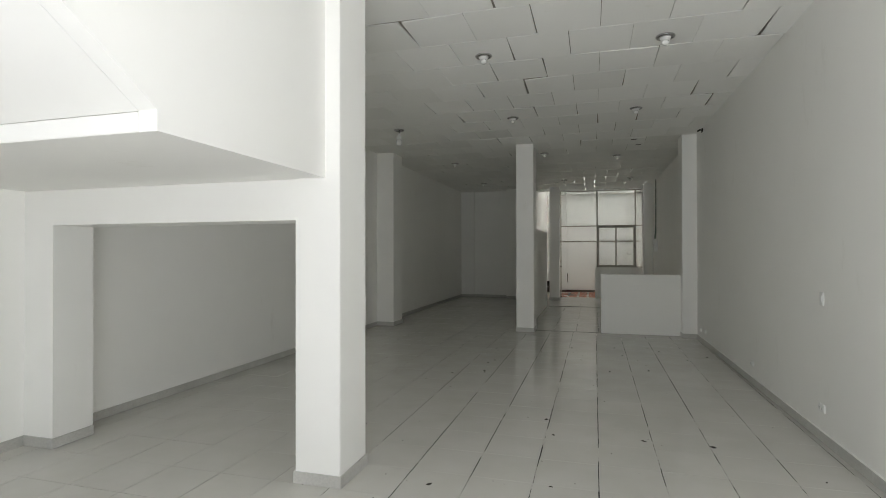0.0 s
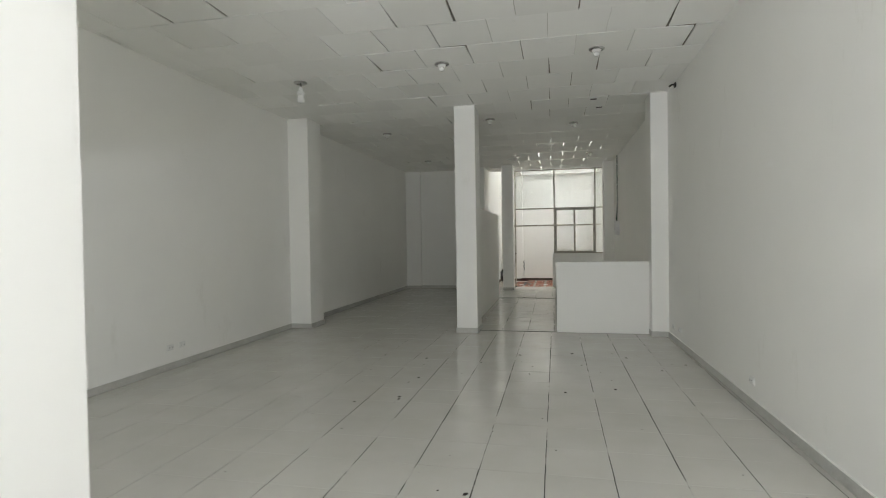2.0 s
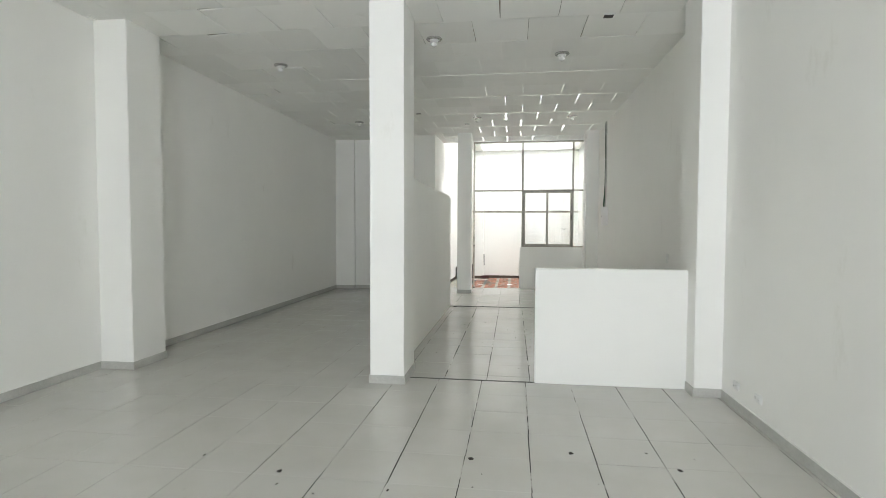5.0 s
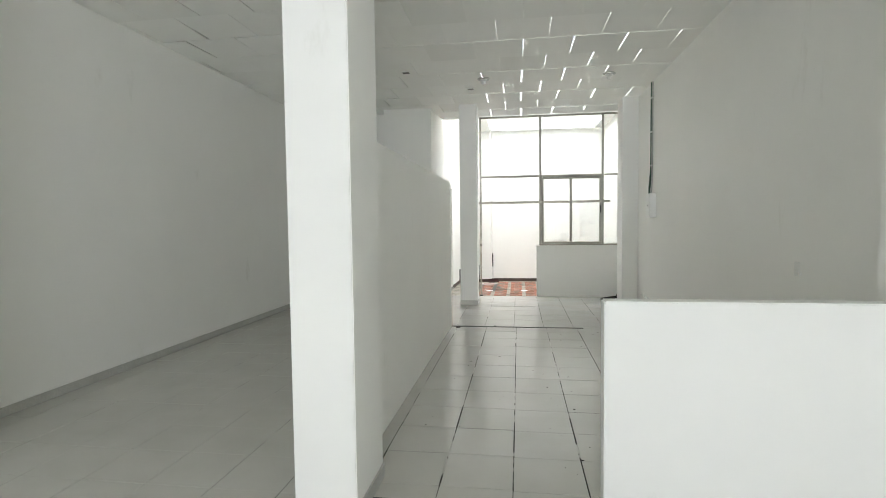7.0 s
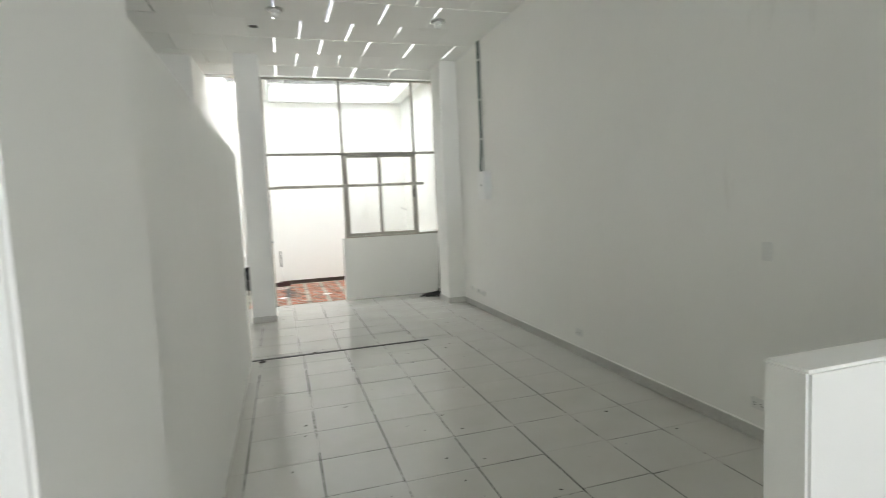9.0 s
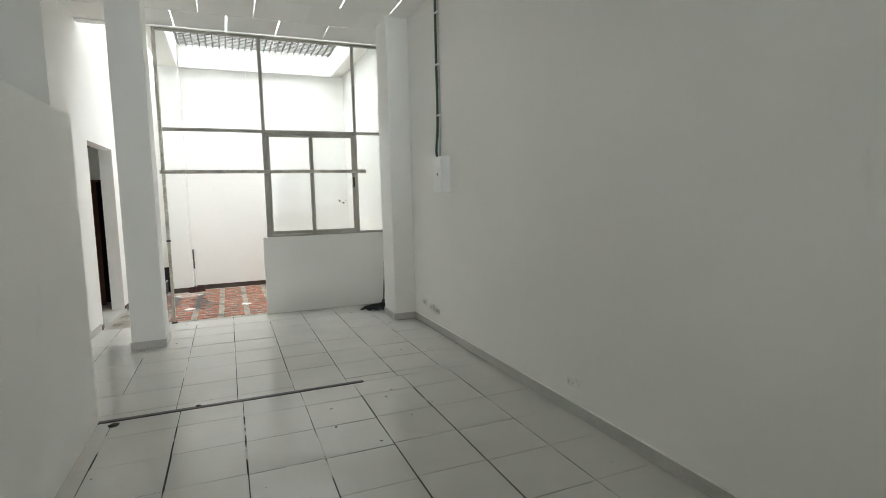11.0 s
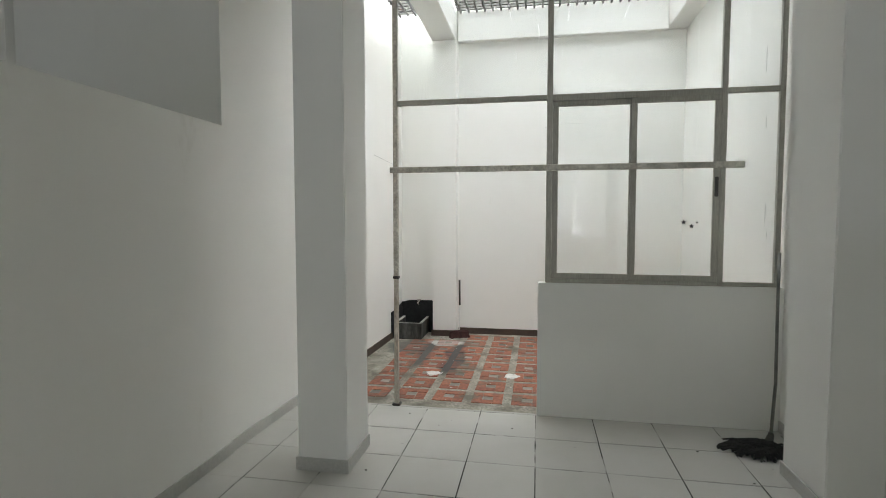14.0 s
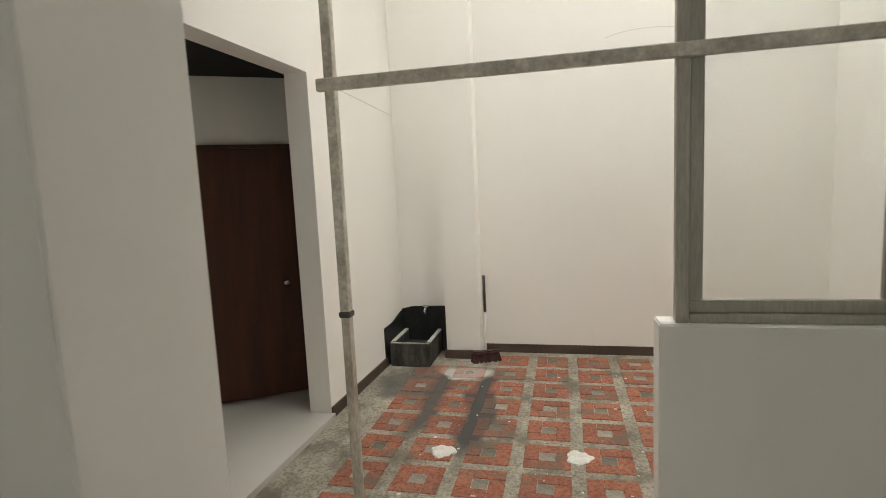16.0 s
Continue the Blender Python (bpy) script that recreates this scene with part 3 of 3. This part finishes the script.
hook = empty("wall_bracket", 1.51, 10.2, TOP - 0.05, "small dark metal bracket high on the white wall", "bracket")
part("plate", box(RIGHT - 0.02, RIGHT, 10.16, 10.24, TOP - 0.09, TOP - 0.02, 0.004), DARK, hook)
part("arm", tube([(RIGHT - 0.01, 10.2, TOP - 0.05), (RIGHT - 0.05, 10.2, TOP - 0.045), (RIGHT - 0.09, 10.2, TOP - 0.07)], 0.014, 8), DARK, hook)


def wall_plate(wall_x, side, y, z, kind):
    """A standing switch plate, or an outlet plate that lies on its side."""
    name = "light_switch" if kind == "switch" else "power_outlet"
    label = "white plastic light switch on the wall" if kind == "switch" else "white plastic power outlet low on the wall"
    o = empty(name, wall_x, y, z, label, "switch" if kind == "switch" else "outlet", name + "s")
    a, b = sorted((wall_x, wall_x - side * 0.013))
    w, h = (0.036, 0.058) if kind == "switch" else (0.058, 0.037)
    part("plate", box(a, b, y - w, y + w, z - h, z + h, 0.004), WHITEPL, o)
    a, b = sorted((wall_x - side * 0.013, wall_x - side * 0.018))
    if kind == "switch":
        part("rocker", box(a, b, y - 0.016, y + 0.016, z - 0.03, z + 0.03, 0.0015), WHITEPL, o)
        return
    for dy in (-0.026, 0.026):
        s = part("socket", box(a, b, y + dy - 0.018, y + dy + 0.018, z - 0.02, z + 0.02, 0.001), WHITEPL, o)
        for dz in (-0.007, 0.007):
            a2, b2 = sorted((wall_x - side * 0.018, wall_x - side * 0.0195))
            part("slot", box(a2, b2, y + dy - 0.007, y + dy + 0.007, z + dz - 0.0015, z + dz + 0.0015), DARK, s)


for y, z, k in ((12.585, 1.217, "switch"), (14.73, 0.24, "outlet"), (12.636, 0.24, "outlet"), (17.81, 0.285, "outlet"), (17.565, 0.265, "outlet"), (17.364, 0.255, "outlet"), (5.2, 1.23, "switch"), (5.21, 0.288, "outlet"), (7.24, 0.252, "outlet"), (10.44, 0.215, "outlet"), (10.02, 0.236, "outlet")):
    wall_plate(RIGHT, 1, y, z, k)
for y in (7.71, 7.93):
    wall_plate(LEFT, -1, y, 0.28, "outlet")

# electrical box with its cables
EB = 17.035
eb = empty("fuse_box", RIGHT, EB, 1.655, "white metal fuse box on the wall under green cables", "fuse box")
part("body", box(RIGHT - 0.098, RIGHT, EB - 0.135, EB + 0.14, 1.655, 2.045, 0.006), ENAMEL, eb)
door = part("door", box(RIGHT - 0.1070, RIGHT - 0.0985, EB - 0.12, EB + 0.125, 1.67, 2.03, 0.004), ENAMEL, eb)
part("hatch", box(RIGHT - 0.1110, RIGHT - 0.1075, EB - 0.06, EB + 0.08, 1.78, 1.92, 0.003), ENAMEL, door)
part("latch", tube([(RIGHT - 0.1115, EB - 0.04, 1.85), (RIGHT - 0.1190, EB - 0.04, 1.85)], 0.011, 10), DARK, door, "dark round latch")
cb = empty("wall_cable", RIGHT, EB + 0.1, 2.045, "bundle of green cables and a conduit running up the wall", "cable")


def run(offsets, r):
    return tube([(RIGHT - d, EB + y, z) for d, y, z in offsets], r, 8)


part("cable", run([(0.045, 0.125, 2.04), (0.04, 0.16, 2.12), (0.02, 0.16, 2.3), (0.018, 0.15, 2.6), (0.018, 0.155, 3.2), (0.018, 0.15, TOP)], 0.015), GREEN, cb, "green cable", True)
part("cable", run([(0.055, 0.1, 2.04), (0.05, 0.13, 2.14), (0.03, 0.14, 2.36), (0.02, 0.125, 2.7), (0.02, 0.128, 3.3), (0.02, 0.125, TOP)], 0.013), GREEN, cb, "green cable", True)
part("conduit", run([(0.03, 0.08, 2.04), (0.015, 0.095, 2.3), (0.015, 0.098, 3.0), (0.015, 0.095, TOP)], 0.012), GREYPIPE, cb, "pale conduit", True)
for zz in (2.5, 3.05, 3.6):
    part("clip", box(RIGHT - 0.036, RIGHT, EB + 0.07, EB + 0.175, zz, zz + 0.02, 0.003), WHITEPL, cb)

# brown door of the service room
bd = empty("door_1", -3.25, 20.85, 0.012, "closed dark brown veneered door in the service room", "door", kind="structure")
part("leaf", box(0.0, 0.78, -0.03, 0.01, 0.03, 1.965, 0.003, m=SERV), DOORWOOD, bd)
part("frame", box(-0.045, -0.003, -0.04, 0.0, 0.012, 2.0, 0.003, m=SERV), DOORWOOD, bd)
part("frame", box(-0.003, 0.95, -0.04, 0.0, 1.97, 2.0, 0.003, m=SERV), DOORWOOD, bd)
knob = lathe([(0.012, 0.0), (0.012, 0.02), (0.026, 0.03), (0.028, 0.045), (0.018, 0.058), (0.004, 0.06)], 0, 0, 0, 14)
bmesh.ops.transform(knob, matrix=SERV @ pose(0.60, -0.03, 0.93, 90, 0, 0), verts=knob.verts)
part("knob", knob, CHROME, bd, "small chrome door knob", True)

cd = link("conduit", tube([SERV @ Vector((-0.03, -0.03, 2.005)), SERV @ Vector((-0.03, -0.03, 2.42)), SERV @ Vector((-0.06, -0.03, 2.46)), SERV @ Vector((-0.2, -0.03, 2.475))], 0.022, 10), GREYPIPE, smooth=True)
tagged(cd, "pale plastic conduit bent along the service room wall", "conduit")

# laundry sink
sk = empty("laundry_sink", -1.97, 22.17, YARD, "small black-stained cement laundry trough in the courtyard corner", "sink")
part("splashback", prism([(-2.23, YARD), (-1.722, YARD), (-1.722, 0.41), (-1.78, 0.435), (-2.1, 0.43), (-2.23, 0.40)], "y", RW - 0.008, RW - 0.001), BLACK, sk, "black stained splashback")
part("splashback", prism([(wall_left_x(21.93) + 0.001, 21.93), (wall_left_x(RW - 0.01) + 0.001, RW - 0.01), (wall_left_x(RW - 0.01) + 0.009, RW - 0.01), (wall_left_x(21.93) + 0.009, 21.93)], "z", YARD, 0.34), BLACK, sk, "black stained side splashback")
part("splashback", prism([(22.12, 0.3405), (RW - 0.0095, 0.3405), (RW - 0.0095, 0.40)], "x", -2.222, -2.213), BLACK, sk, "black stained side splashback")
SL, SR = -2.195, -1.815
part("front", box(SL, SR, 21.96, 22.0, YARD + 0.001, 0.19, 0.006), BASIN, sk)
part("side", box(SL, SL + 0.04, 22.001, RW - 0.01, YARD + 0.001, 0.19, 0.006), BASIN, sk)
part("side", box(SR - 0.04, SR, 22.001, RW - 0.01, YARD + 0.001, 0.19, 0.006), BASIN, sk)
part("rim", box(SL + 0.003, SR - 0.003, 21.963, 21.985, 0.1905, 0.196, 0.002), RIM, sk, "whitish worn rim")
part("rim", box(SL - 0.003, SL + 0.04, 22.006, RW - 0.01, 0.1905, 0.199, 0.003), RIM, sk, "whitish worn rim")
part("rim", box(SR - 0.035, SR + 0.003, 22.006, RW - 0.01, 0.1905, 0.199, 0.003), RIM, sk, "whitish worn rim")
part("bottom", box(SL + 0.04, SR - 0.04, 22.0, RW - 0.01, YARD + 0.001, 0.08), BLACK, sk, "dark bottom of the trough")
part("splashback", box(-1.722, -1.7155, 22.245, RW - 0.009, YARD + 0.001, 0.40), BLACK, sk, "black stained side splashback")
tap = part("tap", tube([(-1.95, RW - 0.008, 0.42), (-1.95, RW - 0.08, 0.425), (-1.95, RW - 0.11, 0.41), (-1.95, RW - 0.115, 0.375)], 0.013, 8), CHROME, sk, "small chrome tap", True)
part("handle", box(-1.98, -1.92, RW - 0.075, RW - 0.055, 0.437, 0.455, 0.004), CHROME, tap)

# broom leaning in the corner
BX, BY = -1.33, 22.17
br = empty("broom", BX, BY, YARD, "broom with dark red bristles leaning in the courtyard corner", "broom")
part("handle", tube([(BX - 0.005, BY + 0.05, 0.05), (BX - 0.03, RW - 0.03, 0.38)], 0.011, 8), WHITEPL, br, "white lower handle", True)
part("grip", tube([(BX - 0.03, RW - 0.03, 0.38), (BX - 0.035, RW - 0.014, 0.74)], 0.013, 8), DARK, br, "black upper handle", True)
turned = pose(BX, BY + 0.02, 0, 0, 0, 24)
head = bmesh.new()
for i in range(220):
    a, g = random.uniform(-0.125, 0.125), random.uniform(-0.022, 0.022)
    p = turned @ Vector((a, g, 0.05))
    q = turned @ Vector((a * 1.1 + random.uniform(-0.008, 0.008), g * 1.6 - 0.03 + random.uniform(-0.012, 0.012), YARD + 0.004))
    d = Vector((0.004, 0.0, 0.0))
    e = Vector((0.0, 0.004, 0.003))
    t0, t1 = [head.verts.new(p + o) for o in (d, e, -d)], [head.verts.new(q + o) for o in (d, e, -d)]
    for u in range(3):
        head.faces.new((t0[u], t0[(u + 1) % 3], t1[(u + 1) % 3], t1[u]))
part("bristles", head, BROOM, br, "dark red bristles")
part("block", box(-0.13, 0.13, -0.03, 0.032, 0.03, 0.07, 0.012, m=turned), BROOM, br)

# mop leaning against the window wall
MX, MY = 1.24, 18.97
mp = empty("mop", MX, MY, 0.0, "dark string mop leaning beside the window wall", "mop")
part("handle", tube([(MX + 0.09, MY + 0.06, 0.05), (MX + 0.14, MY + 0.13, 0.45), (MX + 0.21, MY + 0.31, 1.0), (MX + 0.25, MY + 0.405, 1.36)], 0.0115, 8), POLE, mp, "scratched grey handle", True)
part("clamp", tube([(MX + 0.07, MY + 0.045, 0.035), (MX + 0.1, MY + 0.07, 0.12)], [0.034, 0.017], 10), DARK, mp, "dark clamp")
yarn = bmesh.new()
for i in range(240):
    a = random.uniform(0, 2 * math.pi)
    r = random.uniform(0.08, 0.32) * (1.0 if math.cos(a) < 0 else 0.66)
    pts = []
    for q in range(5):
        g = q / 4
        wob = 0.045 * math.sin(5 * g + i)
        pts.append(Vector((MX + 0.05 + r * g * math.cos(a) + wob * math.sin(a), MY + 0.01 + 0.6 * r * g * math.sin(a) - wob * math.cos(a), 0.055 * (1 - g) ** 0.7 + 0.008 + 0.014 * random.random())))
    w = 0.0065
    rings = []
    for p in pts:
        rings.append([yarn.verts.new(p + Vector(o)) for o in ((w, 0, 0), (0, w, w * 0.6), (-w, 0, 0), (0, -w, -w * 0.6))])
    for r0, r1 in zip(rings, rings[1:]):
        for u in range(4):
            yarn.faces.new((r0[u], r0[(u + 1) % 4], r1[(u + 1) % 4], r1[u]))
part("yarn", yarn, MOP, mp, "dark matted yarn")

# stickers on the window glass
for sx, sz, sr in ((0.825, 1.585, 0.024), (0.882, 1.555, 0.022), (0.922, 1.585, 0.013)):
    pts = []
    for k in range(10):
        rr = sr if k % 2 == 0 else sr * 0.4
        pts.append((sx + rr * math.sin(k * math.pi / 5), sz + rr * math.cos(k * math.pi / 5)))
    tagged(link("star_sticker", prism(pts, "y", FY - 0.0195, FY - 0.0183), STICKER), "small dark star sticker on the window glass", "sticker", "star stickers")

# lumps of dried putty beside the floor strip
for lx, ly, lr in ((-1.58, 15.98, 0.035), (-1.02, 16.09, 0.025)):
    lump = lathe([(lr, 0.0), (lr * 0.9, 0.006), (lr * 0.5, 0.014), (lr * 0.1, 0.016)], lx, ly, 0.0005, 9)
    for v in lump.verts:
        v.co.x += random.uniform(-0.3, 0.3) * lr
        v.co.y += random.uniform(-0.2, 0.2) * lr
    tagged(link("putty_lump", lump, GRIT), "small dark lump of dirt beside the floor strip", "debris", "putty lumps")

# white drain grates in the yard
for dx, dy in ((-1.35, 20.47), (-0.53, 20.508)):
    dg = empty("floor_drain", dx, dy, YARD, "round white drain cover with crumbled rim among the pavers", "drain", "floor drains")
    prof = lathe([(0.078, 0.0), (0.072, 0.0095), (0.05, 0.0115), (0.02, 0.0105), (0.012, 0.009)], dx, dy, YARD, 30)
    for v in prof.verts:
        a = math.atan2(v.co.y - dy, v.co.x - dx)
        swell = 1 + 0.13 * math.sin(3 * a + dx * 9) + 0.08 * math.sin(7 * a + 1) + random.uniform(-0.07, 0.07)
        v.co.x, v.co.y = dx + (v.co.x - dx) * swell, dy + (v.co.y - dy) * swell
    part("cover", prof, WHITE_SPOT, dg)

# crumbs of dirt on the tile floor
deb = bmesh.new()
for i in range(230):
    if i < 110:
        x, y, s = random.uniform(-2.6, 1.4), 2.4 + 7.0 * random.random() ** 1.5, random.choice((0.006, 0.008, 0.011, 0.016, 0.022, 0.03))
    else:
        x, y, s = random.uniform(-1.6, 1.4), random.uniform(11.2, 19.3), random.choice((0.004, 0.006, 0.008, 0.014))
    h = s * 0.35
    turn, slim = random.uniform(0, 3.14), random.uniform(0.4, 1.0)
    ring = []
    for k in range(6):
        u, w = s * random.uniform(0.5, 1.2) * math.cos(k * 1.047), slim * s * random.uniform(0.5, 1.2) * math.sin(k * 1.047)
        ring.append(deb.verts.new((x + u * math.cos(turn) - w * math.sin(turn), y + u * math.sin(turn) + w * math.cos(turn), 0.0008)))
    tip = deb.verts.new((x, y, h))
    for k in range(6):
        deb.faces.new((ring[k], ring[(k + 1) % 6], tip))
tagged(link("debris", deb, GRIT), "scattered dark crumbs of dirt on the tile floor", "debris", kind="stuff")


# white paint flecks in the yard
fl = bmesh.new()
for i in range(60):
    x, y, s = random.uniform(-2.1, 0.4), random.uniform(19.6, 22.2), random.choice((0.005, 0.007, 0.01, 0.016))
    if x < -1.72 and y > 21.9:
        continue
    ring = [fl.verts.new((x + s * random.uniform(0.4, 1.2) * math.cos(k * 1.257), y + s * random.uniform(0.4, 1.2) * math.sin(k * 1.257), YARD + 0.0075)) for k in range(5)]
    tip = fl.verts.new((x, y, YARD + 0.0085 + s * 0.2))
    for k in range(5):
        fl.faces.new((ring[k], ring[(k + 1) % 5], tip))
tagged(link("paint_flecks", fl, WHITE_SPOT), "scattered white flecks of paint on the courtyard pavers", "debris", kind="stuff")

# fine cracks in the courtyard plaster
part("crack", tube([(-0.21, RW - 0.001, 2.851), (-0.08, RW - 0.001, 2.885), (0.08, RW - 0.001, 2.901), (0.25, RW - 0.001, 2.9), (0.5, RW - 0.001, 2.87)], 0.0016, 5), GREYPIPE, bpy.data.objects["courtyard_wall_rear"], "fine grey hairline crack")
part("crack", tube([(wall_left_x(21.3) + 0.001, 21.3, 2.392), (wall_left_x(21.9) + 0.001, 21.9, 2.362), (wall_left_x(22.45) + 0.001, 22.45, 2.332)], 0.002, 5), GREYPIPE, cl, "fine grey hairline crack")

for cy, cz, ch in ((20.0, 2.95, 0.1), (19.97, 2.42, 0.05), (19.93, 1.66, 0.08), (19.89, 1.47, 0.03)):
    part("chip", box(1.5985, 1.6, cy - 0.006, cy + 0.006, cz - ch, cz + ch, 0.0005), GREYPIPE, bpy.data.objects["courtyard_wall_right"], "grey chip in the paint")


# ---- pieces: pavers and floor tiles ----
def shared_box(name, sx, sy, sz, bev, material):
    bm = bmesh.new()
    x, y = sx / 2, sy / 2
    lo = [bm.verts.new(p) for p in ((-x, -y, -sz), (x, -y, -sz), (x, y, -sz), (-x, y, -sz))]
    mid = [bm.verts.new(p) for p in ((-x, -y, -bev), (x, -y, -bev), (x, y, -bev), (-x, y, -bev))]
    hi = [bm.verts.new(p) for p in ((-x + bev, -y + bev, 0), (x - bev, -y + bev, 0), (x - bev, y - bev, 0), (-x + bev, y - bev, 0))]
    bm.faces.new(hi)
    for i in range(4):
        k = (i + 1) % 4
        bm.faces.new((lo[i], lo[k], mid[k], mid[i]))
        bm.faces.new((mid[i], mid[k], hi[k], hi[i]))
    me = bpy.data.meshes.new(name)
    bmesh.ops.recalc_face_normals(bm, faces=bm.faces)
    bm.to_mesh(me)
    bm.free()
    me.materials.append(material)
    return me


def piece(name, me, parent, m):
    ob = bpy.data.objects.new(name, me)
    scene.collection.objects.link(ob)
    ob.parent = parent
    ob.matrix_basis = m
    return ob


yard = bpy.data.objects["courtyard_floor"]
A, C = 0.092, 0.095
brick_mesh = shared_box("brick", A + C - 0.003, A - 0.002, 0.03, 0.003, BRICK)
centre_mesh = shared_box("centre", C - 0.005, C - 0.005, 0.03, 0.003, CENTRE)
iy = 0
while True:
    cy = 19.815 + iy * 0.3425
    iy += 1
    if cy > RW - 0.12:
        break
    ix = 0
    while True:
        cx = -1.785 + ix * 0.357
        ix += 1
        if cx > 1.5:
            break
        if cx < wall_left_x(cy) + 0.2 or (cx < -1.3 and cy > 21.87):
            continue
        tilt = random.uniform(-1.2, 1.2)
        lift = YARD + 0.004
        base = pose(cx, cy, lift, 0, 0, tilt)
        o = C / 2 + A / 2
        for q in range(4):
            piece("brick", brick_mesh, yard, base @ pose(0, 0, random.uniform(-0.002, 0.002), 0, 0, 90 * q) @ pose(A / 2, o, 0, random.uniform(-0.5, 0.5), random.uniform(-0.5, 0.5), 0))
        if random.random() < 0.93:
            piece("stone", centre_mesh, yard, base @ pose(0, 0, -0.003))

# three fields of tiles with courses of their own: before the counter, up to the strip, and behind it
TX, TY = 0.45, 0.4555
front_meshes = [shared_box("tile", TX - a, TY - b, 0.012, 0.001, TILE) for a, b in ((0.005, 0.001), (0.007, 0.001), (0.009, 0.0012), (0.006, 0.001), (0.007, 0.003))]
middle_meshes = [shared_box("tile", TX - a, TY - b, 0.012, 0.001, TILE) for a, b in ((0.008, 0.003), (0.010, 0.0035), (0.007, 0.005), (0.014, 0.004), (0.008, 0.008))]
rear_meshes = [shared_box("tile", TX - a, TY - b, 0.012, 0.001, TILE) for a, b in ((0.005, 0.004), (0.007, 0.0065), (0.009, 0.0045), (0.006, 0.009))]
rest = bmesh.new()
for meshes, ya0, yb0, xs, ys, slip, lean in ((front_meshes, -2.1, 11.0, -0.312, 11.0, 0.0, 0.005), (middle_meshes, 11.0, 16.0755, -0.245, 16.2, 0.014, 0.0), (rear_meshes, 16.0755, FY, -0.282, 16.21, 0.006, 0.0)):
    for k in range(-11, 5):
        shift = random.uniform(-slip, slip)
        for row in range(-30, 20):
            y0 = ys + row * TY + shift
            x0 = xs + k * TX + lean * (y0 - 7.0)
            # the front field runs on behind the partition
            edge = -2.4 if y0 + TY / 2 > 16.08 else -1.75
            if meshes is front_meshes:
                xa, xb, ya, yb = max(x0, LEFT), min(x0 + TX, RIGHT), max(y0, ya0), min(y0 + TY, FY)
                if yb > 11.01:
                    xb = min(xb, edge)
            else:
                xa, xb, ya, yb = max(x0, edge), min(x0 + TX, RIGHT), max(y0, ya0), min(y0 + TY, yb0)
            if xb - xa < 0.02 or yb - ya < 0.02:
                continue
            whole = xb - xa > TX - 0.001 and yb - ya > TY - 0.001
            dz = random.uniform(-0.0008, 0.0008)
            if whole and (-2.3 < x0 < 1.2 and y0 > 2.2):
                piece("tile", random.choice(meshes), floor, pose(x0 + TX / 2 + random.uniform(-0.0008, 0.0008), y0 + TY / 2 + random.uniform(-0.0006, 0.0006), dz * (0.4 if meshes is front_meshes else 1.0), random.uniform(-0.05, 0.05), random.uniform(-0.1, 0.1), 0))
            else:
                g = 0.0025
                add_box(rest, xa + g, xb - g, ya + g * 0.5, yb - g * 0.5, -0.01, dz)
tiles = part("floor_tiles", rest, TILE, floor)
tiles["kind"] = "stuff"
